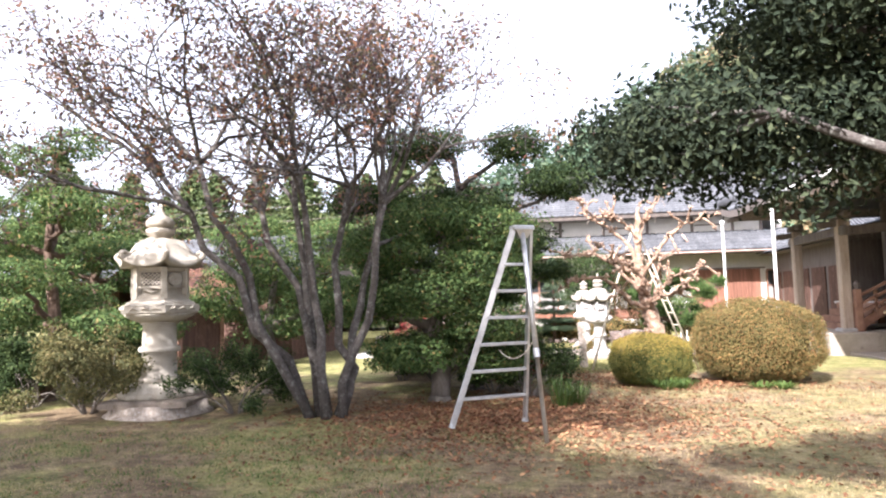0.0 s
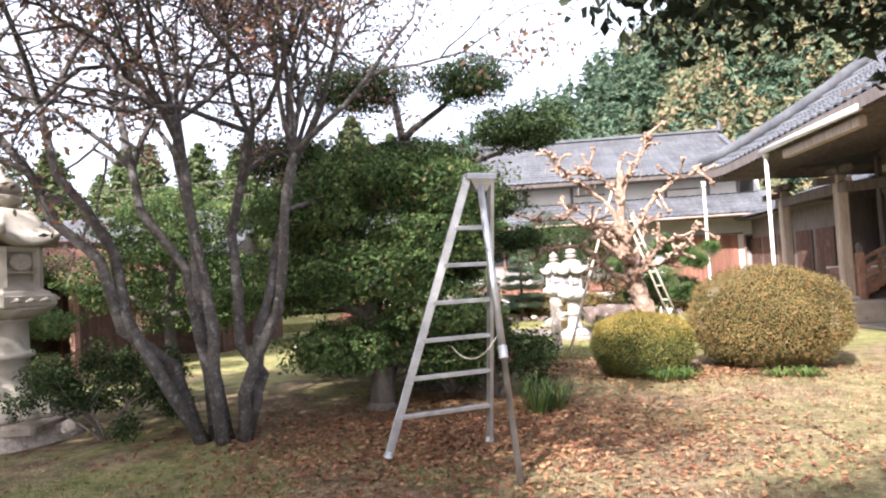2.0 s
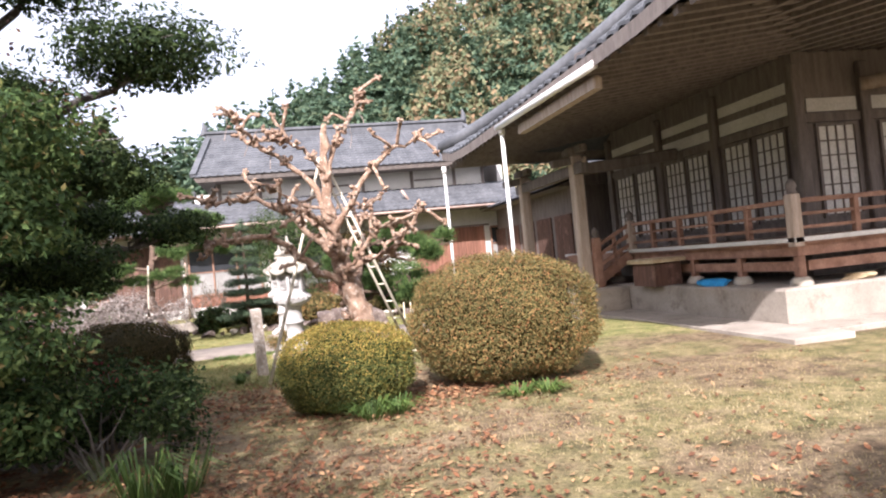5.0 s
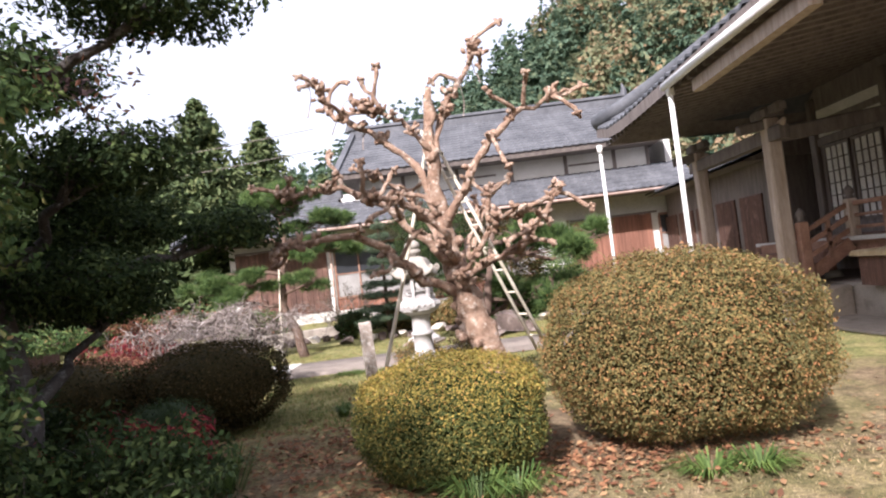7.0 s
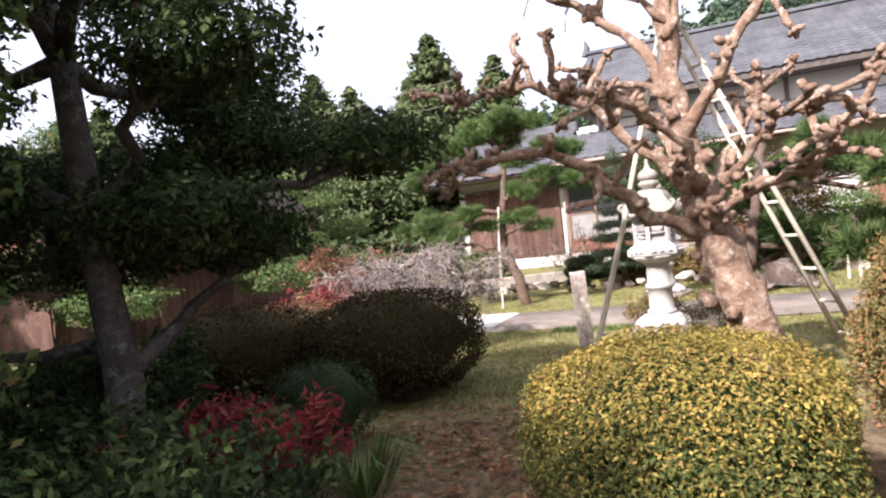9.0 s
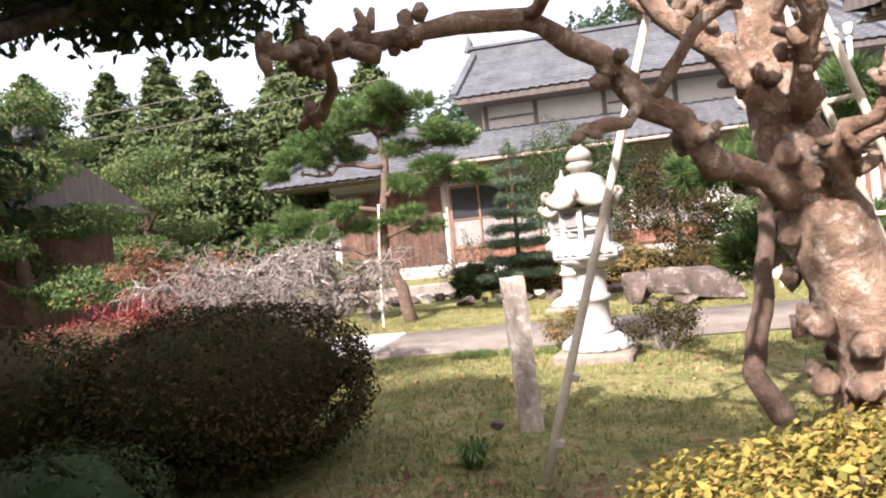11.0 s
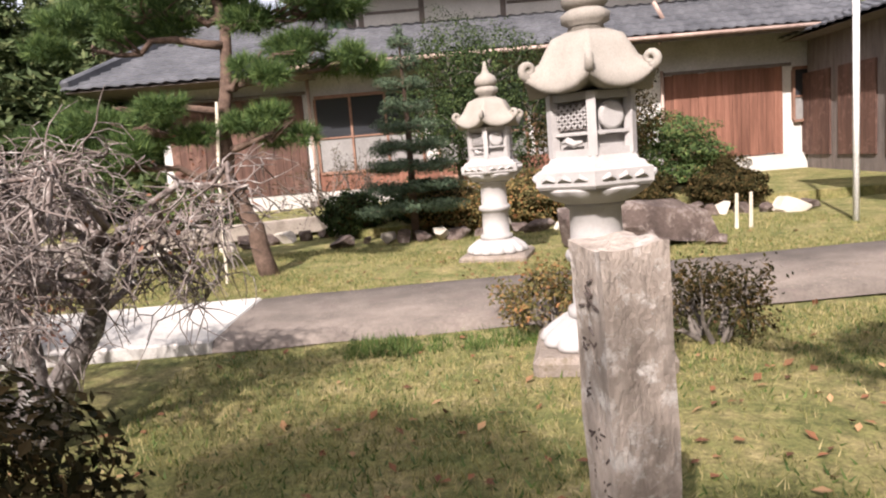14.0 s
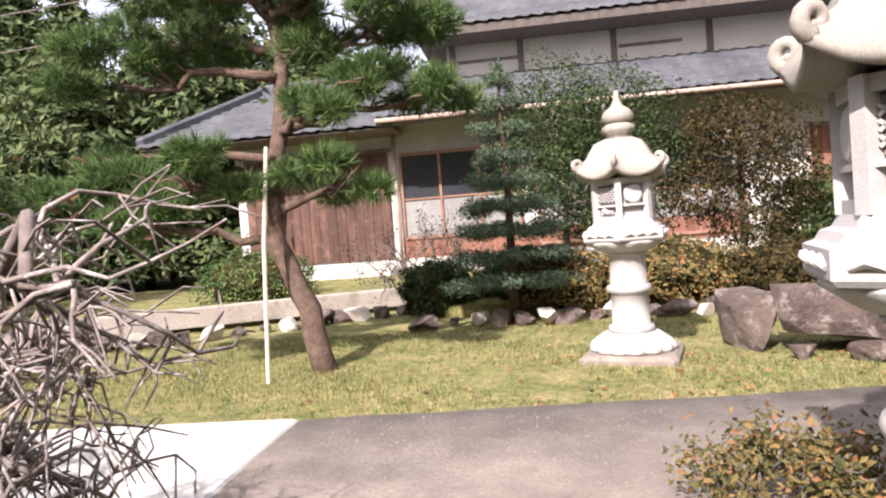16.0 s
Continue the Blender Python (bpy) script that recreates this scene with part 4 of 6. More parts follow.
    s.add(vs, [(j * N + k, j * N + (k + 1) % N, (j + 1) * N + (k + 1) % N, (j + 1) * N + k) for j in range(J - 1) for k in range(N)] + [tuple(range(N - 1, -1, -1)), tuple((J - 1) * N + k for k in range(N))])
    roof = part("roof", s, cap, e, "six-sided sweeping roof", True)
    for k in range(6):
        a = math.radians(60 * k)
        m = Matrix.Rotation(a, 4, "Z")
        pts, rr = [], []
        for i in range(15):
            t = i / 14 * 2.3 * math.pi
            q = (0.020 - 0.014 * i / 14) * H
            pts.append(((0.178 * H - 0.01 * H) + q * math.sin(t), 0, 0.728 * H - q * math.cos(t)))
            rr.append((0.0115 - 0.005 * i / 14) * H)
        part("curl", Shape().tube(pts, rr, 8).moved(m), cap, roof, "curled corner", True)
    part("finial_ring", Shape().lathe([(0.05 * H, 0.815 * H), (0.042 * H, 0.832 * H), (0.058 * H, 0.84 * H), (0.06 * H, 0.862 * H), (0.045 * H, 0.872 * H)], 24, lambda a, z: 1 + 0.03 * math.cos(a * 8)), cap, e, smooth=True)
    part("jewel", Shape().lathe([(0.04 * H, 0.87 * H), (0.057 * H, 0.885 * H), (0.058 * H, 0.905 * H), (0.045 * H, 0.925 * H), (0.022 * H, 0.94 * H), (0.012 * H, 0.965 * H), (0.007 * H, 0.998 * H)], 24), cap, e, "onion-shaped jewel", True)
    return e


lan = build_lantern(2.10, GRANITE, GRANITE_ROOF, "tall white granite lantern with curled roof corners on a lotus base")
lan.matrix_world = pose(1.30, 16.28, 0.0, 0, 0, 78)
copy_thing(lan, pose(1.07, 20.02, 0.0, 0, 0, 74))
old = build_lantern(2.75, GRANITE_OLD, GRANITE_OLD, "old weathered stone lantern on a round stepped plinth")
old.matrix_world = pose(-5.5, 7.9, 0.16, 0, 0, 10) @ Matrix.Diagonal((1.28, 1.28, 1.05, 1))
tagged(part("lantern_plinth", Shape().lathe([(0.74, -0.05), (0.75, 0.05), (0.68, 0.08), (0.66, 0.19), (0.5, 0.2)], 24, lambda a, z: 1 + 0.03 * math.sin(a * 5)).moved(Matrix.Translation((-5.5, 7.9, -0.06))), POST_STONE, smooth=True), "round stepped stone plinth under the old lantern", "plinth")


# ---- tripod ladder ----
def build_ladder():
    T = Vector((-0.06, 6.82, 2.33))
    L, R, F = Vector((-0.95, 6.65, 0.0)), Vector((-0.12, 7.12, 0.0)), Vector((0.17, 5.86, 0.0))
    e = thing("tripod_ladder", tuple(T.xy) + (0,), "aluminium tripod orchard ladder standing on the leaf-strewn grass", "ladder")
    inv = Matrix.Translation(-Vector((T.x, T.y, 0)))
    side = (R - L).normalized()
    tl, tr = T - side * 0.11, T + side * 0.11
    for a, b in ((tl, L), (tr, R)):
        part("side_rail", Shape().beam(a, b, 0.035, 0.07, 0.006).moved(inv), ALUMINIUM, e)
        part("foot", Shape().tube([b + (a - b) * 0.02, b], [0.03, 0.045], 8).moved(inv), ALUMINIUM, e)
    for k in range(6):
        f = 0.86 - k * 0.135
        a, b = tl.lerp(L, f), tr.lerp(R, f)
        part("rung", Shape().beam(a, b, 0.06, 0.035, 0.006).moved(inv), ALUMINIUM, e)
    part("back_leg", Shape().tube([T, T.lerp(F, 0.62), T.lerp(F, 0.62), F], [0.03, 0.03, 0.024, 0.024], 10).moved(inv), ALUMINIUM, e, "round telescopic back leg", True)
    part("leg_collar", Shape().tube([T.lerp(F, 0.6), T.lerp(F, 0.64)], 0.037, 10).moved(inv), ALUMINIUM, e)
    m = Matrix.Translation(T) @ Matrix.Rotation(math.atan2(side.y, side.x), 4, "Z")
    part("top_cap", Shape().box(-0.14, 0.14, -0.07, 0.07, -0.02, 0.03, m, 0.01).add([m @ Vector(p) for p in ((-.11, -.06, -.02), (.11, -.06, -.02), (.11, .06, -.02), (-.11, .06, -.02), (-.05, -.04, -.12), (.05, -.04, -.12), (.05, .04, -.12), (-.05, .04, -.12))],
         [(0, 1, 5, 4), (1, 2, 6, 5), (2, 3, 7, 6), (3, 0, 4, 7), (4, 5, 6, 7)]).moved(inv), ALUMINIUM, e)
    a, b = tl.lerp(L, 0.62).lerp(tr.lerp(R, 0.62), 0.45), T.lerp(F, 0.55)
    part("chain", Shape().tube([a.lerp(b, i / 10) - Vector((0, 0, 0.16 * 4 * i / 10 * (1 - i / 10))) for i in range(11)], 0.006, 5).moved(inv), ROPE, e)


build_ladder()


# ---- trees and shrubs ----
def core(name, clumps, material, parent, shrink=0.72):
    """Shade inside a dense crown, as a dark lumpy closed body in each clump."""
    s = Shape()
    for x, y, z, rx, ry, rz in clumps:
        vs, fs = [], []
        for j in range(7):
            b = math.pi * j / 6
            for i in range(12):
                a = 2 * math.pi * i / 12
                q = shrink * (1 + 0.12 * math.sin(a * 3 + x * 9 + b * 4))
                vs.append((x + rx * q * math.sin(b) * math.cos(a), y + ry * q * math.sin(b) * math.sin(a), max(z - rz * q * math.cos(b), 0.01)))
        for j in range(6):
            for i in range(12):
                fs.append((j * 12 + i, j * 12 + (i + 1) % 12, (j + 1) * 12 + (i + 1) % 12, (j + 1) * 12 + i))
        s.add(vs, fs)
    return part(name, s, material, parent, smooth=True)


def clump_tree(name, at, trunk, clumps, n, leaf, material, label, category, seed, bark=BARK, r0=0.13, shell=0.5, group=""):
    """A cloud-pruned tree: trunk polyline, a limb out to each clump, dense leaf pads."""
    e = thing(name, (*at, 0), label, category, group)
    rng = np.random.default_rng(seed)
    pts = [Vector(p) for p in trunk]
    s = Shape().tube(pts, taper(r0, r0 * 0.4, len(pts)), 9)
    s.tube([pts[0] - Vector((0, 0, 0.1)), pts[0] + Vector((0, 0, 0.12))], [r0 * 1.7, r0 * 0.95], 9)
    part("trunk", s, bark, e, smooth=True)
    for c in clumps:
        t = min(range(len(pts)), key=lambda i: abs(pts[i].z - (c[2] - 0.35)) + 0.2 * (pts[i].xy - Vector(c[:2])).length)
        line = wander(rng, pts[t], (c[0], c[1], c[2] - c[5] * 0.4), 5, 0.05)
        b = Shape().tube(line, taper(r0 * 0.5, 0.02, len(line)), 6)
        for k in range(5):
            end = Vector((c[0], c[1], c[2])) + Vector((rng.uniform(-0.7, 0.7) * c[3], rng.uniform(-0.7, 0.7) * c[4], rng.uniform(-0.2, 0.5) * c[5]))
            b.tube(wander(rng, line[-2], end, 3, 0.08), taper(0.02, 0.006, 4), 4)
        part("limb", b, bark, e, smooth=True)
    leaves("crown", clumps, n, leaf[0], leaf[1], material, e, seed + 1, shell=shell, lumps=0.2)
    return e


def mound(name, at, size, n, leaf, material, label, seed, group="", bumpy=0.06, inner=LEAF_DARK, side=None, power=2.3):
    """A clipped round shrub: short stems, leafy dome, uneven shoots."""
    e = thing(name, (*at, 0), label, "shrub", group)
    rx, ry, h = size
    dome = [(0, 0, h * 0.48, rx, ry, h * 0.52)]
    # solid body, blocks the view through and stands in for inner shade
    core("shade_core", dome, inner, e, 0.80)
    rng = np.random.default_rng(seed)
    d = rng.normal(0, 1, (n, 3))
    d /= np.linalg.norm(d, axis=1)[:, None]
    square = (np.abs(d) ** power).sum(1) ** (-1 / power)
    lump = 1 + bumpy * (np.sin(d[:, 0] * 6 + seed) * np.sin(d[:, 1] * 7) + 0.6 * np.sin(d[:, 2] * 9 + d[:, 0] * 5)) + np.abs(rng.normal(0, 0.025, n))
    pts = np.array([0, 0, h * 0.48]) + d * (square * lump * rng.uniform(0.86, 1.0, n))[:, None] * np.array([rx * 0.97, ry * 0.97, h * 0.5])
    keep = pts[:, 2] > 0.02
    # side: leaves below the top take a darker colour in place of shade
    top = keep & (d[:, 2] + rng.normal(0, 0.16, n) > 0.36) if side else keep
    for part_name, sel, mat in (("foliage", top, material), ("shaded_side_foliage", keep & ~top, side)):
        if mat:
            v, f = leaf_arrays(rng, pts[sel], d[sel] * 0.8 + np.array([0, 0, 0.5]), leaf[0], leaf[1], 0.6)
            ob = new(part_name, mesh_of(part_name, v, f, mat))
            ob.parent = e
    rng = np.random.default_rng(seed)
    st = Shape()
    for k in range(12):
        a = rng.uniform(0, 6.28)
        q = rng.uniform(0.1, 0.5)
        st.tube([(rx * q * math.cos(a) * 0.4, ry * q * math.sin(a) * 0.4, -0.05), (rx * q * math.cos(a), ry * q * math.sin(a), h * 0.4)], [0.02, 0.012], 5)
    part("stem", st, BARK, e)
    return e


def loose_shrub(name, at, size, n, leaf, material, label, seed, stems=7, group="", category="shrub"):
    """An untrimmed shrub: several stems that fork, leaves along the twigs."""
    e = thing(name, (*at, 0), label, category, group)
    rng = np.random.default_rng(seed)
    tips, s = [], Shape()
    for k in range(stems):
        a = 6.28 * k / stems + rng.uniform(-0.3, 0.3)
        twiggy(s, rng, (0.08 * math.cos(a), 0.08 * math.sin(a), -0.03), (math.cos(a) * size[0] / size[2], math.sin(a) * size[1] / size[2], 1.3), size[2] * 0.42, 0.018, 2, tips, 3, 0.45)
    part("stem", s, BARK, e, smooth=True)
    cl = [(p.x, p.y, max(p.z, 0.15), 0.14 * size[0] + 0.05, 0.14 * size[1] + 0.05, 0.12) for p in tips]
    leaves("foliage", cl, n, leaf[0], leaf[1], material, e, seed + 3, shell=0.1, spread=0.9)
    return e


def build_cherry():
    e = thing("cherry_tree", (-2.75, 7.5, 0), "many-stemmed garden tree with thin purplish autumn leaves", "tree")
    rng = np.random.default_rng(11)
    stems = [((-0.26, -0.04), (-3.1, -0.5, 4.1)), ((-0.24, 0.0), (-2.4, -0.4, 4.3)), ((-0.16, 0.08), (-1.7, 0.4, 4.3)), ((-0.05, 0.1), (-0.9, 0.6, 4.2)), ((0.0, -0.12), (-0.35, -0.5, 4.0)), ((0.1, 0.05), (0.35, 0.3, 3.9)), ((0.2, -0.02), (1.15, -0.1, 3.5)), ((0.12, 0.14), (0.8, 0.9, 3.5))]
    tips = []
    for (x, y), end in stems:
        s = Shape()
        line = wander(rng, (x, y, -0.05), (end[0] * 0.72, end[1] * 0.72, end[2] * 0.8), 6, 0.03, sag=-0.16 if end[0] < -2 else 0)
        s.tube(line, taper(0.07, 0.038, len(line)), 9)
        d = (line[-1] - line[-3]).normalized()
        for k in range(5):
            q = line[-1] if k < 2 else line[int(rng.integers(5, 7))]
            nd = (d + Vector(rng.normal(0, 0.55, 3)) + Vector((end[0] * 0.14, end[1] * 0.14, 0.1))).normalized()
            twiggy(s, rng, q, nd, rng.uniform(1.1, 1.5), 0.034, 3, tips, 3, 0.5, sides=6)
        part("stem", s, BARK_CHERRY, e, "dark stem with grey lichen", True)
    cl = [(p.x, p.y, p.z, 0.26, 0.26, 0.2) for p in tips if p.z > 1.9]
    leaves("crown", cl, 32000, 0.066, 0.031, LEAF_MAPLE, e, 12, shell=0.05, spread=1.0)


build_cherry()

clump_tree("pruned_holly", (-1.5, 8.9), [(0, 0, -0.05), (0.05, 0.02, 0.5), (-0.05, 0, 1.1), (0.1, 0.05, 1.8), (0.1, 0, 2.5)],
           [(0.8, 0, 2.55, 0.85, 0.75, 0.36), (-0.1, 0.1, 2.75, 0.8, 0.7, 0.34), (-0.7, -0.1, 2.3, 0.9, 0.8, 0.4), (0.75, -0.2, 1.95, 0.75, 0.7, 0.36), (0.1, -0.4, 1.6, 0.9, 0.75, 0.38), (-1.1, -0.1, 1.5, 0.8, 0.7, 0.35),
            (0.75, -0.2, 1.15, 0.75, 0.7, 0.35), (-0.3, -0.45, 0.75, 0.7, 0.6, 0.3), (0.8, 0.1, 0.6, 0.6, 0.5, 0.3)],
           50000, (0.06, 0.029), LEAF_HOLLY, "cloud-pruned dark green holly tree in layered pads", "tree", 21, r0=0.16)
loose_shrub("shrub", (-0.15, 9.35), (0.75, 0.6, 1.0), 6000, (0.055, 0.026), LEAF_DARK, "dim dark shrub under the pruned trees", 22, 9)
clump_tree("tall_pruned_tree", (-1.1, 10.3), [(0, 0, -0.05), (0.08, 0, 0.8), (-0.15, 0.1, 1.7), (-0.1, 0, 2.6), (-0.2, -0.1, 3.4), (-0.3, 0, 4.0)],
           [(0.8, -0.7, 4.0, 0.62, 0.6, 0.3), (-0.8, -0.1, 4.2, 0.9, 0.75, 0.32), (1.45, -0.6, 3.35, 0.75, 0.65, 0.3), (-1.8, -0.1, 3.3, 0.85, 0.7, 0.3), (0.1, -0.6, 3.0, 0.75, 0.6, 0.28), (-1.3, -0.3, 2.5, 0.9, 0.65, 0.32),
            (0.9, -0.1, 2.45, 0.6, 0.5, 0.26), (1.3, 0.9, 2.0, 0.45, 0.45, 0.2), (0.4, 0.2, 1.7, 0.6, 0.5, 0.26), (-1.7, 0.0, 1.5, 0.85, 0.7, 0.32), (-0.9, -0.1, 1.9, 0.7, 0.55, 0.3), (-0.4, 1.0, 3.45, 0.8, 0.7, 0.2), (-1.9, 1.0, 2.2, 0.6, 0.5, 0.25), (0.05, 1.0, 2.55, 0.65, 0.6, 0.28), (0.15, 0.9, 1.55, 0.6, 0.5, 0.24), (-0.6, 0.9, 2.05, 0.7, 0.6, 0.28), (-1.3, 1.2, 1.6, 0.75, 0.6, 0.3), (0.35, 0.9, 2.15, 0.65, 0.5, 0.28)],
           112000, (0.055, 0.024), LEAF_DARK, "tall cloud-pruned evergreen with dark leaf pads", "tree", 31, bark=BARK_CHERRY, r0=0.115, shell=0.3)
loose_shrub("shrub", (-0.75, 9.95), (0.7, 0.6, 0.85), 5500, (0.07, 0.032), LEAF_DARK, "dark leafy shrub under the tall evergreen", 32, 8)
loose_shrub("shrub", (-1.75, 10.4), (0.8, 0.7, 1.1), 6500, (0.07, 0.032), LEAF_DARK, "dark leafy shrub under the tall evergreen", 33, 8)
loose_shrub("shrub", (-2.7, 11.6), (0.8, 0.7, 1.1), 6500, (0.07, 0.032), LEAF_DARK, "dark leafy shrub under the tall evergreen", 34, 8)
clump_tree("overhanging_evergreen", (5.0, 1.6), [(0, 0, -0.05), (-0.1, 0, 1.0), (-0.25, 0.1, 1.9), (-0.2, 0.2, 2.8), (0, 0.2, 3.8)],
           [(-4.0, 1.1, 2.38, 0.55, 0.5, 0.36), (-3.3, 1.1, 2.42, 0.7, 0.6, 0.48), (-2.4, 1.1, 2.38, 0.8, 0.7, 0.52), (-1.5, 1.2, 2.36, 0.9, 0.7, 0.52), (-0.5, 1.3, 2.36, 0.9, 0.8, 0.52), (0.5, 1.2, 2.4, 0.9, 0.8, 0.52), (-2.2, 0.5, 2.85, 0.8, 0.5, 0.4), (-1.2, 0.5, 2.8, 0.9, 0.5, 0.4),
            (-3.2, 0.9, 3.05, 0.65, 0.7, 0.45), (-2.4, 0.7, 3.3, 0.95, 0.9, 0.6), (-1.4, 0.6, 3.4, 1.1, 1.0, 0.7), (-0.4, 0.4, 3.7, 1.2, 1.1, 0.8), (0.6, 0.2, 3.5, 1.1, 1.1, 0.8), (-2.0, 0.5, 3.9, 0.9, 0.9, 0.6)],
           190000, (0.05, 0.023), LEAF_DULL, "large dark evergreen with low overhanging crown", "tree", 41, bark=BARK_CHERRY, r0=0.1, shell=0.3)
# added tree behind the start, never in view, to shade the foreground
clump_tree("unseen_shade_tree", (-5.5, -2.8), [(0, 0, -0.05), (0.1, 0, 1.6), (-0.1, 0.1, 3.2), (0.1, 0, 4.8)],
           [(3.6, 1.2, 5.1, 1.5, 1.5, 0.7), (1.8, 2.0, 5.0, 1.7, 1.7, 0.8), (0, 3.6, 5.2, 1.8, 1.6, 0.7), (1.9, 3.4, 5.2, 1.5, 1.5, 0.7), (-2, 3.4, 5.2, 1.8, 1.6, 0.7), (0, 2.0, 5.0, 1.8, 1.6, 0.8), (-2, 2.0, 4.9, 1.8, 1.6, 0.8), (-3.8, 1.6, 5.0, 1.6, 1.6, 0.8), (2.4, -1.0, 5.3, 1.8, 1.8, 0.9), (-0.4, 0, 5.6, 2.2, 2.0, 0.9), (-3.0, -0.6, 5.3, 1.8, 1.8, 0.9), (3.9, -0.6, 5.2, 1.5, 1.5, 0.8)],
           75000, (0.16, 0.09), LEAF_DARK, "broad dark evergreen out of view, added to shade the garden", "tree", 45, r0=0.26)
# second added tree, its unseen canopy shades the ladder and holly
clump_tree("unseen_shade_tree", (-5.6, 2.0), [(0, 0, -0.05), (0.1, 0, 1.8), (-0.1, 0.1, 3.6), (0.2, 0, 5.3)],
           [(3.8, -0.8, 6.1, 1.0, 1.1, 0.6), (3.9, 1.2, 6.2, 1.0, 1.1, 0.6), (2.2, 0.4, 6.0, 1.2, 1.3, 0.7), (1.9, 2.4, 6.3, 1.2, 1.1, 0.6), (1.8, -1.2, 6.1, 1.2, 1.1, 0.7), (0.4, 0.8, 6.4, 1.2, 1.2, 0.8), (0.2, -1.0, 6.2, 1.2, 1.2, 0.8), (-1.2, 0.2, 6.2, 1.2, 1.2, 0.7)],
           9500, (0.15, 0.085), LEAF_DARK, "broad dark evergreen out of view, added to shade the garden", "tree", 47, r0=0.24)
clump_tree("slender_evergreen", (-4.6, 9.8), [(0, 0, -0.05), (0.05, 0, 0.5), (-0.1, 0.1, 1.2), (0.05, 0.1, 2.0)],
           [(0, 0, 2.3, 1.1, 0.9, 0.45), (-0.9, 0.2, 1.7, 0.8, 0.7, 0.4), (0.9, 0.2, 1.6, 0.9, 0.7, 0.4), (0.1, 0.4, 1.2, 0.9, 0.6, 0.35)],
           16000, (0.06, 0.03), LEAF_HOLLY, "small evergreen with a sunlit swollen trunk foot", "tree", 51, r0=0.12)
for i, (x, y, z) in enumerate([(-9.3, 11.5, 3.6), (-8.3, 9.0, 4.2), (-11.2, 9.6, 4.6), (-12.5, 13.0, 4.2), (-7.6, 15.0, 3.4), (-6.7, 18.0, 3.6), (-8.4, 23.6, 3.6), (-11.0, 24.0, 4.2)]):
    rng = np.random.default_rng(60 + i)
    cl = []
    for k in range(9):
        zz = z * (0.3 + 0.75 * k / 8)
        a = k * 2.4
        q = 1.0 * (1.15 - 0.75 * k / 8)
        cl.append((q * math.cos(a), q * math.sin(a), zz, 0.95 - 0.04 * k, 0.85 - 0.04 * k, 0.3))
    clump_tree("garden_pine", (x, y), [(0, 0, -0.05), (0.15, 0, z * 0.3), (-0.1, 0.1, z * 0.6), (0.1, 0, z)], cl, 24000, (0.085, 0.028), LEAF_HOLLY,
               "cloud-pruned garden pine in flat green pads", "tree", 70 + i, bark=BARK_RED, group="pruned pines in the garden")

loose_shrub("shrub", (-6.5, 7.7), (1.1, 1.0, 1.35), 15000, (0.05, 0.024), LEAF_OLIVE, "loose olive green shrub beside the old lantern", 81, 9)
for i, (x, y) in enumerate([(-7.9, 8.2), (-9.0, 8.7), (-8.6, 10.6), (-10.4, 10.4)]):
    loose_shrub("shrub", (x, y), (1.2, 1.0, 1.25), 11000, (0.06, 0.028), LEAF_DARK, "dark evergreen shrub filling the garden's edge", 84 + i, 9, "shrubs at the garden's edge")
loose_shrub("shrub", (-4.25, 7.8), (0.8, 0.8, 1.15), 13000, (0.045, 0.022), LEAF_DARK, "dark shrub on bare stems beside the old lantern", 82, 8)

mound("clipped_azalea", (1.82, 10.68), (0.69, 0.66, 0.86), 58000, (0.023, 0.0115), LEAF_BUSH, "small clipped round azalea, yellow on top, sides coloured darker for shade", 91, "clipped round azaleas", 0.04, LEAF_DARK, LEAF_BUSH_SHADED, 2.7)
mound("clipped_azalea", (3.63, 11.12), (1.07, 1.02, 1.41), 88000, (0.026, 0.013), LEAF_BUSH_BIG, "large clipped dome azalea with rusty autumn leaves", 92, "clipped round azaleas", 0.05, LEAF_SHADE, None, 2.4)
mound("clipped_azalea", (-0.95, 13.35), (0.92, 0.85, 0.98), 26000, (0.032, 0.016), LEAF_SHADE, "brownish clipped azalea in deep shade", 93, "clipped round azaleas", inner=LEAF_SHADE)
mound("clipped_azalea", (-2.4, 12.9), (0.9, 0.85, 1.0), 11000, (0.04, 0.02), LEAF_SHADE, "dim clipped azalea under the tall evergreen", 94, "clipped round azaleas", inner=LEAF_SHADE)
mound("clipped_azalea", (-2.9, 14.6), (0.9, 0.8, 0.85), 12000, (0.04, 0.02), LEAF_RUST, "reddish brown clipped shrub behind the azaleas", 95, "clipped round azaleas")
mound("low_evergreen", (-0.75, 11.75), (0.42, 0.4, 0.62), 6000, (0.03, 0.008), LEAF_DARK, "small dark bluish evergreen shrub", 96)
loose_shrub("nandina", (-0.35, 10.35), (0.5, 0.42, 0.85), 3600, (0.085, 0.02), LEAF_RED, "nandina with red autumn leaves", 97, 6)
loose_shrub("nandina", (-3.3, 16.4), (1.0, 0.8, 1.6), 7000, (0.06, 0.022), LEAF_RUST, "reddish bush beside the weeping tree", 98, 6)
loose_shrub("nandina", (-2.9, 15.5), (0.8, 0.6, 1.2), 5000, (0.055, 0.02), LEAF_RED, "bush with red autumn leaves behind the azaleas", 102, 7)
loose_shrub("shrub", (-1.9, 11.2), (0.7, 0.6, 1.0), 4000, (0.06, 0.03), LEAF_DARK, "dark loose shrub under the tall evergreen", 99, 7)
loose_shrub("shrub", (1.15, 16.86), (0.28, 0.28, 0.46), 3200, (0.035, 0.016), LEAF_BUSH_BIG, "rusty azalea at the lantern's foot", 100, 9)
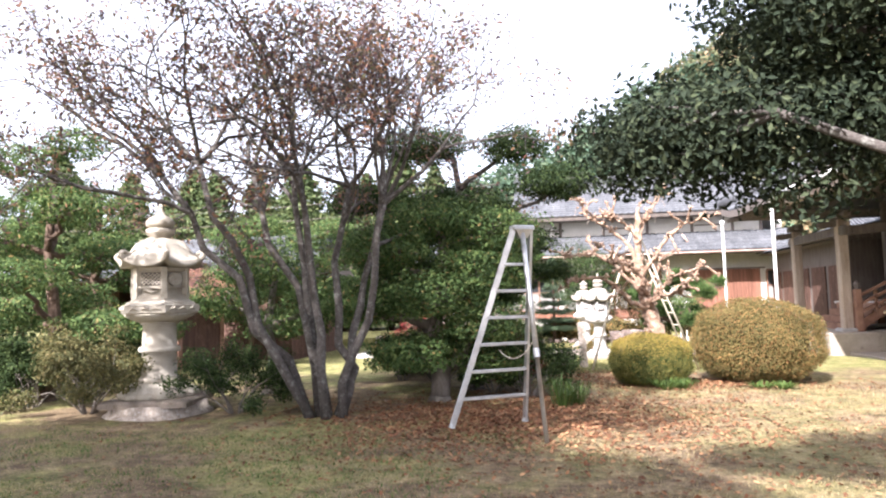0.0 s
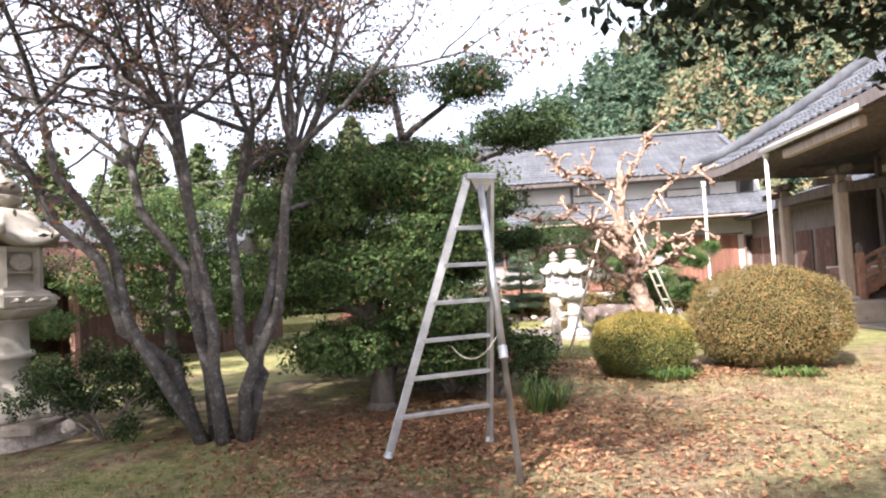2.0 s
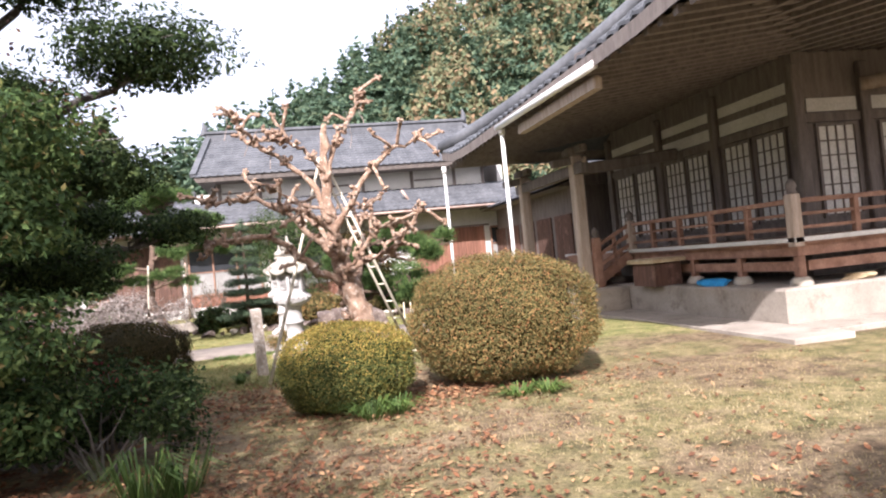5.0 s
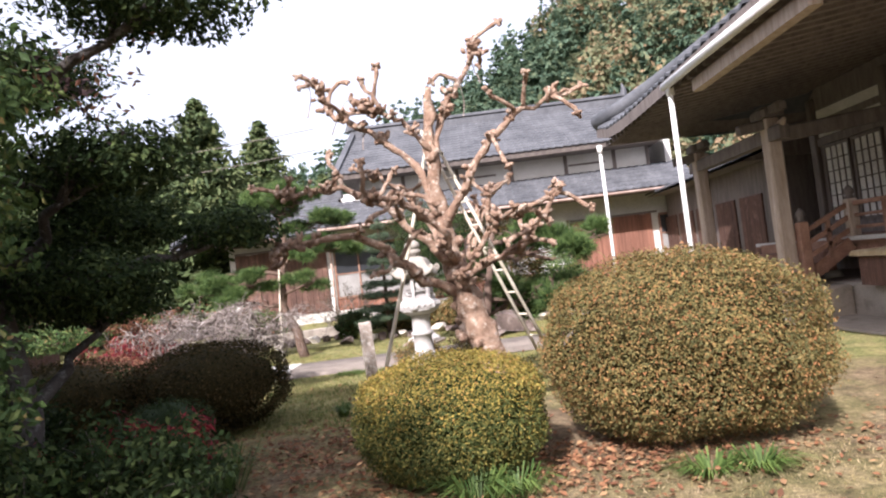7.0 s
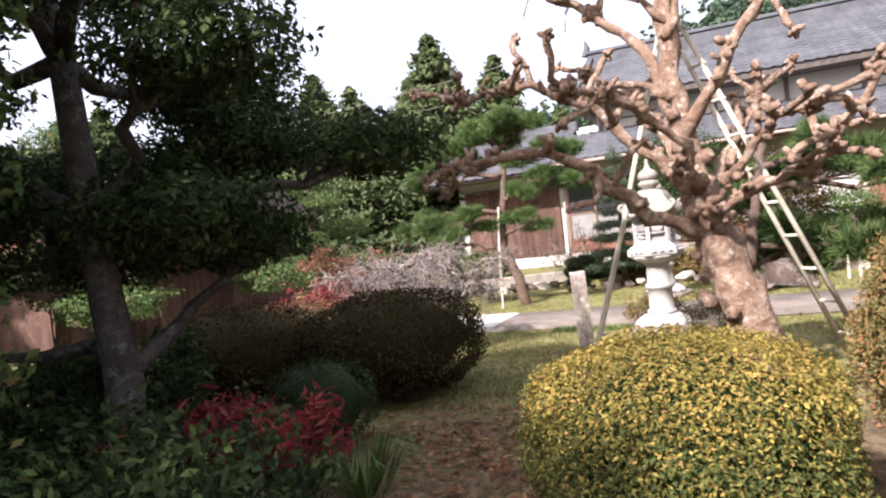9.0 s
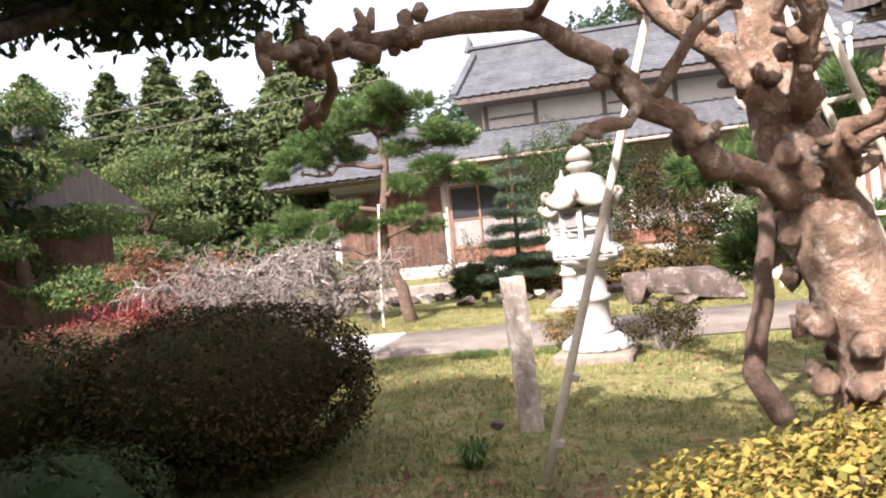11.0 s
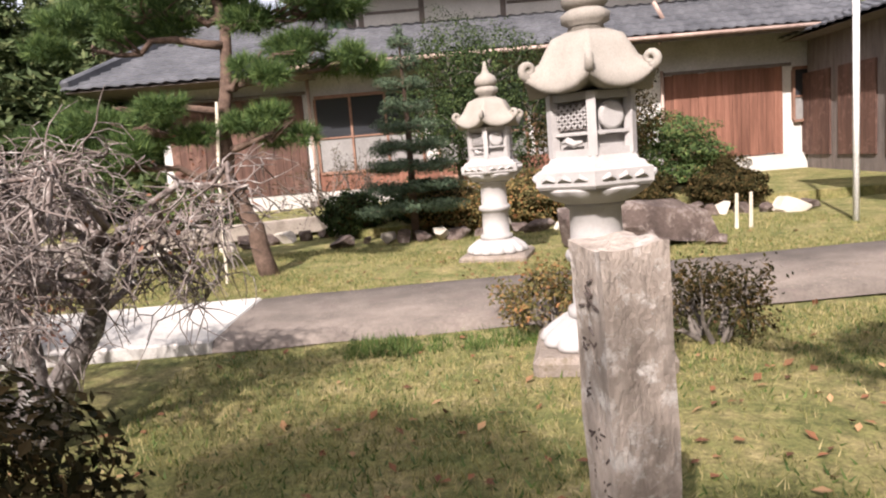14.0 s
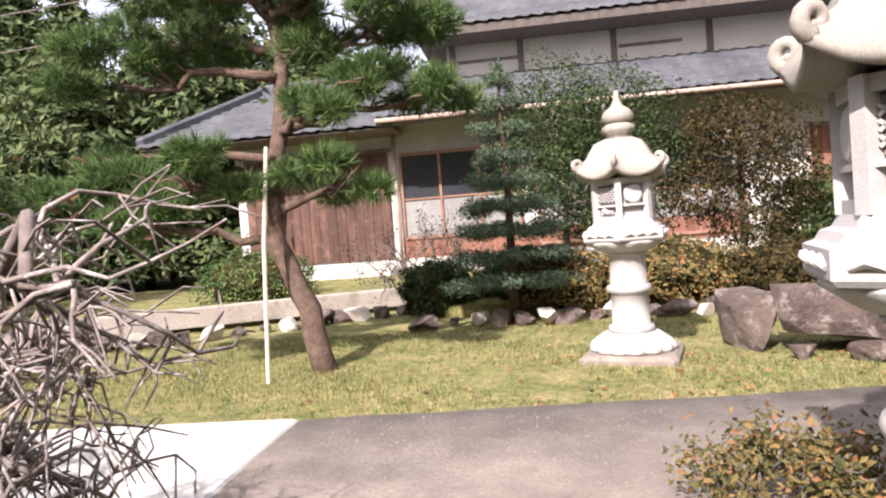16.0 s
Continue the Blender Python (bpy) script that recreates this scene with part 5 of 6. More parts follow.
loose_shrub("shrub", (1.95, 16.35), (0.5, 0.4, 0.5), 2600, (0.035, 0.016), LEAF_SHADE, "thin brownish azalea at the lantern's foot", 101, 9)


# ---- the bare pruned pine with its props ----
def build_bare_pine():
    e = thing("pruned_bare_pine", (2.12, 12.15, 0), "hard-pruned old pine with bare knobbly reddish limbs", "tree")
    rng = np.random.default_rng(7)
    trunk = [(0.18, 0, -0.1), (0.13, 0, 0.3), (0.05, 0.02, 0.75), (-0.07, 0.0, 1.15), (-0.18, 0.05, 1.6), (-0.24, 0.05, 2.1), (-0.24, 0.0, 2.8), (-0.2, 0.05, 3.35)]
    line = []
    for i in range(7):
        for k in range(4):
            line.append(Vector(trunk[i]).lerp(Vector(trunk[i + 1]), k / 4) + Vector(rng.normal(0, 0.012, 3)))
    rr = [np.interp(i, [0, 4, 8, 12, 16, 20, 24, 28], [0.22, 0.165, 0.15, 0.135, 0.095, 0.075, 0.055, 0.035]) * (1 + 0.16 * math.sin(i * 2.3)) for i in range(28)]
    part("trunk", rough(Shape().tube(line, rr, 18), 0.04, 11), BARK_PINE, e, "thick flaking trunk", True)
    for k in range(46):
        z = rng.uniform(0.05, 1.7)
        a = rng.uniform(0, 6.28)
        q = 0.15 - 0.04 * z
        x0 = 0.05 - 0.14 * z
        r = rng.uniform(0.02, 0.05)
        part("burl", Shape().tube([(x0 + q * math.cos(a), q * math.sin(a), z), (x0 + (q + r) * math.cos(a), (q + r) * math.sin(a), z + rng.uniform(-0.03, 0.04)), (x0 + (q + r * 1.5) * math.cos(a), (q + r * 1.5) * math.sin(a), z + rng.uniform(-0.02, 0.05))], [r * 1.3, r, r * 0.35], 6), BARK_PINE, e, "knot of flaking bark", True)
    limbs = [((-0.12, 0, 1.25), [(-0.45, -0.2, 1.36), (-0.72, -0.35, 1.68), (-1.02, -0.5, 1.86), (-1.6, -0.6, 1.8)], 0.062),
             ((-0.15, 0, 1.45), [(-0.38, -0.1, 1.75), (-0.7, -0.2, 2.1), (-1.1, -0.3, 2.3), (-1.7, -0.2, 2.32)], 0.056),
             ((-0.24, 0, 2.0), [(-0.42, 0.1, 2.5), (-0.8, 0.1, 2.85), (-1.15, 0.2, 3.05), (-1.32, 0.2, 3.4)], 0.05),
             ((-0.2, 0, 1.85), [(0.1, -0.1, 2.3), (0.3, -0.1, 2.6), (0.6, -0.15, 2.8), (0.95, -0.2, 2.95)], 0.05),
             ((-0.12, 0, 1.3), [(0.2, -0.2, 1.5), (0.45, -0.3, 1.55), (0.68, -0.35, 1.85), (0.85, -0.35, 2.1)], 0.05),
             ((-0.25, 0, 2.5), [(-0.12, 0.1, 2.95), (0.0, 0.1, 3.15), (0.2, 0.1, 3.35), (0.28, 0.1, 3.6)], 0.04),
             ((-0.1, 0.05, 1.4), [(0.0, 0.45, 1.7), (0.2, 0.8, 2.0), (0.3, 1.1, 2.2), (0.35, 1.3, 2.3)], 0.042),
             ((-0.2, 0.05, 1.7), [(-0.4, 0.4, 2.0), (-0.6, 0.7, 2.3), (-0.8, 0.9, 2.5), (-1.0, 1.1, 2.6)], 0.042),
             ((-0.15, -0.05, 1.5), [(-0.2, -0.4, 1.75), (-0.45, -0.6, 2.0), (-0.6, -0.75, 2.1), (-0.8, -0.85, 2.1)], 0.042),
             ((-0.05, 0, 1.2), [(-0.1, -0.3, 1.4), (0.1, -0.5, 1.65), (0.25, -0.6, 1.8), (0.45, -0.65, 1.85)], 0.04),
             ((-0.24, 0, 2.6), [(-0.45, -0.05, 2.85), (-0.58, -0.1, 2.95), (-0.7, -0.1, 3.0), (-0.85, -0.15, 3.05)], 0.03)]
    for a, rest, r in limbs:
        ctl = [Vector(a)] + [Vector(p) for p in rest]
        line = []
        for i in range(len(ctl) - 1):
            for k in range(4):
                line.append(ctl[i].lerp(ctl[i + 1], k / 4) + Vector(rng.normal(0, 0.016, 3)))
        line.append(ctl[-1])
        b = rough(Shape().tube(line, [0.84 * r * (1 - 0.6 * i / len(line)) * (1 + 0.2 * math.sin(i * 2.1)) for i in range(len(line))], 10), 0.014, 16)
        # stubs where shoots were cut
        nodes = [int(rng.integers(3, len(line))) for k in range(6)] + [len(line) - 1, len(line) - 2]
        for k in range(56):
            i = nodes[k % len(nodes)]
            d = Vector(rng.normal(0, 1, 3))
            d.z = abs(d.z) * 0.8 + 0.1
            d.normalize()
            L = rng.uniform(0.03, 0.085)
            q = line[i] + Vector(rng.normal(0, 0.028, 3))
            w = rng.uniform(0.013, 0.026)
            b.tube([q, q + d * L * 0.6, q + d * L + Vector(rng.normal(0, 0.014, 3))], [w, w * 1.15, w * 0.75], 6)
        for k in range(5):
            i = int(rng.integers(7, len(line)))
            d = Vector((rng.normal(0, 0.6), rng.normal(0, 0.6), rng.uniform(-0.1, 0.7))).normalized()
            sp = [line[i]]
            for j in range(6):
                d = (d + Vector(rng.normal(0, 0.28, 3))).normalized()
                sp.append(sp[-1] + d * 0.062)
            b.tube(sp, [0.024, 0.021, 0.022, 0.018, 0.02, 0.024, 0.016], 7)
            for j in range(5):
                d = Vector(rng.normal(0, 1, 3)).normalized()
                b.tube([sp[-1], sp[-1] + d * 0.03, sp[-1] + d * 0.055], [0.017, 0.019, 0.011], 6)
        part("limb", b, BARK_PINE, e, "bare limb with cut stubs", True)
    tips = []
    for x, y, z in ((-1.42, 0.2, 3.1), (-1.2, 0.2, 2.9), (-0.9, 0.1, 2.7), (0.3, 0.1, 3.2), (0.1, 0.1, 2.9)):
        tw = Shape()
        twiggy(tw, rng, (x, y, z), (rng.normal(0, 0.3), rng.normal(0, 0.3), 1), 0.28, 0.008, 1, tips, 3, 0.5, sides=4)
        part("twig", tw, TWIG, e)
    # props: one long pole, one light ladder
    p = thing("prop_pole", (0.94, 12.93, 0), "pale bamboo prop pole leaning into the bare pine", "pole")
    part("pole", Shape().tube([(0, 0, -0.02), (0.16, 0.03, 0.5), (0.45, 0.05, 1.4), (0.92, -0.2, 2.9)], [0.024, 0.023, 0.021, 0.016], 9), BAMBOO, p, smooth=True)
    for t in (0.17, 0.48):
        part("tie", Shape().tube([(0.02 + t * 0.34, t * 0.06, t), (0.03 + t * 0.34, t * 0.06, t + 0.03)], 0.03, 9), ROPE, p)
    p = thing("light_ladder", (2.97, 13.1, 0), "narrow pale wooden ladder leaning against the bare pine", "ladder")
    a, b = Vector((0, 0, 0)), Vector((-1.15, -0.75, 2.85))
    side = Vector((0.1, 0.06, 0)).normalized() * 0.075
    side = Vector((0.6, -0.8, 0)) * 0.08
    for sg in (-1, 1):
        part("side_rail", Shape().tube([a + side * sg * 1.2, b + side * sg * 0.7], [0.02, 0.016], 7), BAMBOO, p, smooth=True)
    for k in range(11):
        f = 0.06 + k * 0.085
        part("rung", Shape().tube([a.lerp(b, f) - side * 1.15, a.lerp(b, f) + side * 1.15], 0.011, 6), BAMBOO, p)


build_bare_pine()


def needle_pine(at, trunk, clumps, tufts, label, seed, r0=0.12, ln=0.13):
    e = thing("needle_pine", (*at, 0), label, "tree")
    rng = np.random.default_rng(seed)
    pts = [Vector(p) for p in trunk]
    fine = []
    for i in range(len(pts) - 1):
        for k in range(3):
            fine.append(pts[i].lerp(pts[i + 1], k / 3) + Vector(rng.normal(0, 0.012, 3)))
    fine.append(pts[-1])
    part("trunk", Shape().tube(fine, taper(r0, r0 * 0.45, len(fine)), 10), BARK_RED, e, smooth=True)
    for c in clumps:
        t = min(range(len(fine)), key=lambda i: abs(fine[i].z - (c[2] - 0.2)) + 0.15 * (fine[i].xy - Vector(c[:2])).length)
        line = wander(rng, fine[t], (c[0], c[1], c[2] - c[5] * 0.5), 6, 0.05)
        b = Shape().tube(line, taper(r0 * 0.45, 0.018, len(line)), 6)
        for k in range(9):
            end = Vector(c[:3]) + Vector((rng.uniform(-0.8, 0.8) * c[3], rng.uniform(-0.8, 0.8) * c[4], rng.uniform(-0.3, 0.3) * c[5]))
            b.tube(wander(rng, line[int(rng.integers(3, 7))], end, 3, 0.08), taper(0.018, 0.006, 4), 4)
        part("limb", b, BARK_RED, e, smooth=True)
    pads = []
    for c in clumps:
        for k in range(4):
            a = 1.57 * k + rng.uniform(-0.6, 0.6)
            q = rng.uniform(0.4, 0.75)
            pads.append((c[0] + c[3] * q * math.cos(a), c[1] + c[4] * q * math.sin(a), c[2] + rng.uniform(-0.9, 0.7) * c[5], c[3] * rng.uniform(0.28, 0.5), c[4] * rng.uniform(0.28, 0.5), c[5] * 0.42))
    needles("crown", pads, tufts, ln, NEEDLE, e, seed + 1, per=13, width=0.01)
    return e


needle_pine((-1.5, 20.1), [(0, 0, -0.05), (-0.1, 0, 0.5), (-0.32, 0, 1.1), (-0.28, 0, 1.8), (-0.15, 0, 2.5), (-0.25, 0.1, 3.0)],
            [(-0.2, 0, 3.25, 0.8, 0.8, 0.32), (-1.05, 0, 2.95, 0.75, 0.7, 0.3), (0.7, 0.1, 2.9, 0.75, 0.7, 0.3), (-0.6, 0.2, 3.55, 0.6, 0.6, 0.25), (0.3, -0.3, 3.45, 0.6, 0.6, 0.25), (-1.5, -0.2, 2.65, 0.6, 0.6, 0.25), (1.0, 0, 2.3, 0.6, 0.5, 0.22), (0.4, -0.4, 2.25, 0.45, 0.45, 0.2),
             (-1.5, 0, 1.9, 0.75, 0.6, 0.25), (-2.0, 0, 1.65, 0.6, 0.5, 0.22), (-0.9, -0.3, 1.7, 0.55, 0.5, 0.22), (0.25, -0.3, 1.6, 0.55, 0.45, 0.2), (-1.35, -0.3, 1.4, 0.5, 0.5, 0.2)],
            8200, "shaped garden pine with bright green needle pads and leaning trunk", 201, 0.11)
st = thing("prop_stick", (-1.85, 19.7, 0), "thin wooden stick propping the garden pine", "stick")
part("stick", Shape().tube([(0, 0, -0.02), (0.02, 0.1, 1.1), (0.05, 0.25, 1.9)], 0.018, 7), BAMBOO, st)
needle_pine((2.22, 13.85), [(0.1, 0, -0.05), (-0.08, 0, 0.25), (-0.02, 0, 0.6), (0.06, 0.02, 0.95), (0.12, 0.1, 1.3), (0.25, 0.3, 1.9)],
            [(0.95, 0.3, 1.2, 0.55, 0.55, 0.3), (0.3, 0.4, 1.05, 0.4, 0.45, 0.28), (1.25, 0.2, 1.65, 0.5, 0.5, 0.25), (0.6, 0.5, 1.85, 0.5, 0.5, 0.25), (0.0, 0.5, 1.5, 0.38, 0.4, 0.22)],
            2600, "slender crooked pine with soft green needle tufts", 211, 0.075)

# ---- weeping tree, bare in autumn ----
def build_weeping():
    e = thing("weeping_tree", (-1.5, 15.55, 0), "low weeping tree, bare tangle of grey lichened twigs", "tree")
    rng = np.random.default_rng(17)
    s = Shape()
    base = [[(0.0, 0, -0.05), (0.12, -0.05, 0.25), (0.05, 0, 0.5), (-0.15, 0.05, 0.8), (-0.25, 0, 1.05)],
            [(0.05, 0, 0.0), (0.22, 0.0, 0.3), (0.42, -0.02, 0.6), (0.5, 0.0, 0.85)],
            [(-0.02, 0, 0.1), (-0.3, 0.05, 0.35), (-0.5, 0.05, 0.62), (-0.85, 0.1, 0.9)]]
    for b in base:
        line = []
        for i in range(len(b) - 1):
            for k in range(3):
                line.append(Vector(b[i]).lerp(Vector(b[i + 1]), k / 3) + Vector(rng.normal(0, 0.012, 3)))
        line.append(Vector(b[-1]))
        s.tube(line, taper(0.08, 0.032, len(line)), 8)
    part("trunk", s, BARK_WEEP, e, "crooked grey trunk", True)
    for k in range(28):
        a = 6.28 * k / 14 + rng.uniform(-0.2, 0.2)
        R = rng.uniform(0.6, 1.3) * (0.8 if math.cos(a) > 0 or math.sin(a) < -0.4 else 1.0)
        st0 = Vector(base[k % 3][-1 if k % 2 else -2])
        top = st0 + Vector((R * 0.55 * math.cos(a), R * 0.5 * math.sin(a), rng.uniform(0.1, 0.52)))
        end = st0 + Vector((R * math.cos(a), R * 0.85 * math.sin(a), rng.uniform(-0.14, 0.3)))
        line = []
        for i in range(13):
            t = i / 12
            line.append(st0 * (1 - t) ** 2 + top * 2 * t * (1 - t) + end * t * t + Vector(rng.normal(0, 0.034, 3)))
        b = Shape().tube(line, [q * rng.uniform(0.85, 1.2) for q in taper(0.021, 0.006, 13)], 7)
        for j in range(30):
            q = line[int(rng.integers(4, 13))]
            d = Vector((rng.normal(0, 1), rng.normal(0, 1), rng.uniform(-0.3, 0.6))).normalized()
            L = rng.uniform(0.16, 0.5)
            w = [q]
            for i in range(7):
                d = (d + Vector(rng.normal(0, 0.34, 3)) - Vector((0, 0, 0.12))).normalized()
                w.append(w[-1] + d * L / 7)
            b.tube(w, taper(0.0056, 0.0018, 8), 4, cap=False)
            for m in range(3):
                q2 = w[int(rng.integers(1, 7))]
                d2 = (d + Vector(rng.normal(0, 0.9, 3))).normalized()
                b.tube([q2, q2 + d2 * L * 0.2 + Vector(rng.normal(0, 0.012, 3)), q2 + d2 * L * 0.36 - Vector((0, 0, 0.03))], [0.0036, 0.0028, 0.0016], 3, cap=False)
        part("branch", b, TWIG, e, "lichened drooping branch", True)
    cl = [(rng.uniform(-1.3, 1.2), rng.uniform(-0.8, 0.8), rng.uniform(0.7, 1.4), 0.2, 0.2, 0.15) for k in range(12)]
    leaves("last_leaves", cl, 130, 0.032, 0.02, LEAF_RUST, e, 18, shell=0.1)


build_weeping()


# ---- conifers ----
def conifer_mesh(seed, h, r, n, leaf, material, tiers=14, base=0.12):
    """Foliage sprays along many drooping boughs of uneven length."""
    rng = np.random.default_rng(seed)
    nb = max(24, n // 28)
    zb = np.sort(rng.random(nb) ** 1.15)
    ab = rng.random(nb) * 6.283
    lb = r * (1.02 - zb) ** 0.75 * rng.uniform(0.5, 1.15, nb)
    k = rng.choice(nb, n, p=(lb + 0.15) / (lb + 0.15).sum())
    t = rng.random(n) ** 0.6
    rad = lb[k] * t
    wide = 0.16 * r * (1.1 - zb[k])
    p = np.stack([rad * np.cos(ab[k]) + rng.normal(0, 1, n) * wide, rad * np.sin(ab[k]) + rng.normal(0, 1, n) * wide,
                  h * (base + (1 - base) * zb[k]) - 0.22 * rad + 0.12 * rad * t + rng.normal(0, 0.35, n) * wide], 1)
    d = np.stack([np.cos(ab[k]) * 0.5, np.sin(ab[k]) * 0.5, np.full(n, 0.8)], 1)
    return leaf_arrays(rng, p, d, leaf[0], leaf[1], 0.55)


def conifer(name, at, h, r, n, leaf, material, label, seed, group=""):
    e = thing(name, (*at, 0), label, "tree", group)
    part("trunk", Shape().tube([(0, 0, -0.1), (0, 0, h * 0.6), (0, 0, h * 0.97)], [h * 0.022, h * 0.012, 0.01], 8), BARK_RED, e, smooth=True)
    v, f = conifer_mesh(seed, h, r, n, leaf, material)
    ob = new("crown", mesh_of("crown", v, f, material))
    ob.parent = e
    return e


def tiered_spruce(at, h, r, label, seed):
    """Flat spreading tiers with gaps between, round one straight trunk."""
    e = thing("blue_spruce", (*at, 0), label, "tree")
    rng = np.random.default_rng(seed)
    part("trunk", Shape().tube([(0, 0, -0.1), (0.02, 0, h * 0.5), (0, 0, h * 0.98)], [0.06, 0.04, 0.012], 8), BARK_RED, e, smooth=True)
    pads = []
    for k in range(9):
        z = h * (0.16 + 0.098 * k)
        q = r * (1.0 - 0.095 * k) * rng.uniform(0.85, 1.1)
        for j in range(7):
            a = 0.9 * j + 0.4 * k
            m = q * rng.uniform(0.55, 0.75)
            pads.append((m * math.cos(a), m * math.sin(a), z + rng.uniform(-0.05, 0.05), q * 0.42, q * 0.42, 0.10))
            part("limb", Shape().tube([(0, 0, z - 0.03), (m * 1.3 * math.cos(a), m * 1.3 * math.sin(a), z - 0.02)], [0.018, 0.006], 5), BARK_RED, e)
    pads.append((0, 0, h * 0.99, 0.09, 0.09, 0.14))
    leaves("crown", pads, 26000, 0.06, 0.014, NEEDLE_BLUE, e, seed + 1, shell=0.2, lumps=0.1)


tiered_spruce((0.1, 22.3), 2.9, 0.86, "small tiered blue-green spruce before the house", 301)
cedars = [conifer("cedar", (0, 0), 9.0, 3.0, 22000, (0.34, 0.12), LEAF_CEDAR, "tall cedar in a row behind the garden", 310 + k, "cedars behind the garden") for k in range(2)]
spots = [(-7.2, 30.8, 1.0), (-9.6, 28.9, 0.8), (-11.8, 30, 0.92), (-13.6, 27, 0.78), (-16, 29, 0.9), (-10.6, 33, 0.95), (-18.5, 26, 0.85), (-4.2, 38.5, 0.95), (-6.6, 37.0, 1.05), (-8.4, 39, 1.1), (-10.4, 36, 1.0), (-12.6, 38, 1.1), (-14.8, 35.5, 1.0), (-17.2, 37.5, 1.1), (-20, 34, 1.05), (-23, 36, 1.15), (-26, 31, 1.1), (-28, 26, 1.1), (-30, 20, 1.1), (-31, 14, 1.1), (-31, 8, 1.1), (-1.8, 41, 0.9), (0.8, 43, 0.85), (-12.4, 26.2, 0.62), (-14.9, 31.5, 0.95), (-8.6, 34, 1.0)]
for i, (x, y, s) in enumerate(spots):
    m = pose(x, y, 0, 0, 0, i * 67) @ Matrix.Scale(s, 4)
    if i < 2:
        cedars[i].matrix_basis = m
    else:
        copy_thing(cedars[i % 2], m)


def build_hill():
    def height(x, y):
        g = np.interp(x, [-60, -25, -8, 5, 17, 45, 90], [0, 2, 12, 18, 26, 42, 46])
        t = min(max((y - 42) / 45, 0), 1)
        return float(g * t * t * (3 - 2 * t))
    xs, ys = [-60 + 5 * i for i in range(37)], [42 + 5 * i for i in range(15)]
    s = Shape()
    n = len(xs)
    s.add([(x, y, height(x, y) - 0.3) for y in ys for x in xs], [(j * n + i, j * n + i + 1, (j + 1) * n + i + 1, (j + 1) * n + i) for j in range(len(ys) - 1) for i in range(n - 1)])
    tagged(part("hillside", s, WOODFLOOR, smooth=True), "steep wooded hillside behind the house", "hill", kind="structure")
    rng = np.random.default_rng(77)
    V, F, VA, FA = [], [], [], []
    o = oa = 0
    for k in range(1250):
        x, y = rng.uniform(-30, 75), rng.uniform(46, 95)
        hh = height(x, y)
        if hh < 1.5:
            continue
        th = rng.uniform(5, 8)
        if rng.random() < 0.7 + 0.3 * (x < 14):
            v, f = conifer_mesh(1000 + k, th, th * 0.27, 300, (0.7, 0.27), LEAF_WOOD, 9, 0.1)
        else:
            r2 = np.random.default_rng(2000 + k)
            pts, d = in_clumps(r2, [(0, 0, th * 0.55, th * 0.3, th * 0.3, th * 0.4)], 300, 0.4)
            v, f = leaf_arrays(r2, pts, d, 0.55, 0.35)
            VA.append(v + np.array([x, y, hh - 0.4]))
            FA.append(f + oa)
            oa += len(v)
            continue
        V.append(v + np.array([x, y, hh - 0.4]))
        F.append(f + o)
        o += len(v)
    ob = new("far_wood", mesh_of("far_wood", np.concatenate(V), np.concatenate(F), LEAF_WOOD))
    tagged(ob, "dense hillside wood of dark green conifers", "wood", kind="stuff")
    ob = new("autumn_wood", mesh_of("autumn_wood", np.concatenate(VA), np.concatenate(FA), LEAF_AUTUMN))
    tagged(ob, "broadleaved autumn trees among the hillside conifers", "wood", kind="stuff")


build_hill()

# ---- planting before the house ----
for i, (x, y, rx, h, mat, lab) in enumerate([(1.6, 24.6, 1.0, 3.4, LEAF_DARK, "tall camellia before the house"), (3.2, 24.2, 0.9, 2.7, LEAF_SHADE, "brownish camellia before the house"), (0.9, 25.6, 0.9, 3.8, LEAF_DARK, "tall evergreen before the house"), (4.6, 24.8, 0.8, 1.6, LEAF_HOLLY, "rounded evergreen before the house")]):
    cl = [(0, 0, h * 0.75, rx, rx, h * 0.24), (rx * 0.6, -0.2, h * 0.55, rx * 0.7, rx * 0.7, h * 0.17), (-rx * 0.6, -0.2, h * 0.5, rx * 0.7, rx * 0.7, h * 0.17), (0.1, -0.3, h * 0.32, rx * 0.7, rx * 0.6, h * 0.13)]
    clump_tree("camellia", (x, y), [(0, 0, -0.05), (0.08, 0, h * 0.35), (-0.05, 0, h * 0.8)], cl, 12000, (0.06, 0.03), mat, lab, "tree", 400 + i, r0=0.07, group="evergreens before the house")
for i, (x, y, rx, h, mat) in enumerate([(0.7, 22.9, 0.75, 0.75, LEAF_BUSH_BIG), (2.0, 22.9, 0.8, 0.8, LEAF_BUSH_BIG), (3.3, 22.7, 0.7, 0.7, LEAF_SHADE), (-0.9, 23.3, 0.5, 0.7, LEAF_DARK), (0.2, 23.6, 0.6, 0.8, LEAF_DARK), (4.9, 23.0, 0.6, 0.6, LEAF_SHADE), (5.8, 25.8, 0.7, 0.8, LEAF_SHADE), (-3.9, 24.6, 0.9, 1.0, LEAF_HOLLY)]):
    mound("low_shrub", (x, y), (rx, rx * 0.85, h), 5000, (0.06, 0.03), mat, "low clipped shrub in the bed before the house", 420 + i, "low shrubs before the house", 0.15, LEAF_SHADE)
for i, (x, y) in enumerate([(-1.5, 24.3), (-1.0, 24.8), (5.2, 25.6)]):
    loose_shrub("thin_shrub", (x, y), (0.5, 0.45, 1.5), 500, (0.05, 0.02), LEAF_SHADE, "thin nearly bare shrub before the house", 440 + i, 9, "thin shrubs before the house")


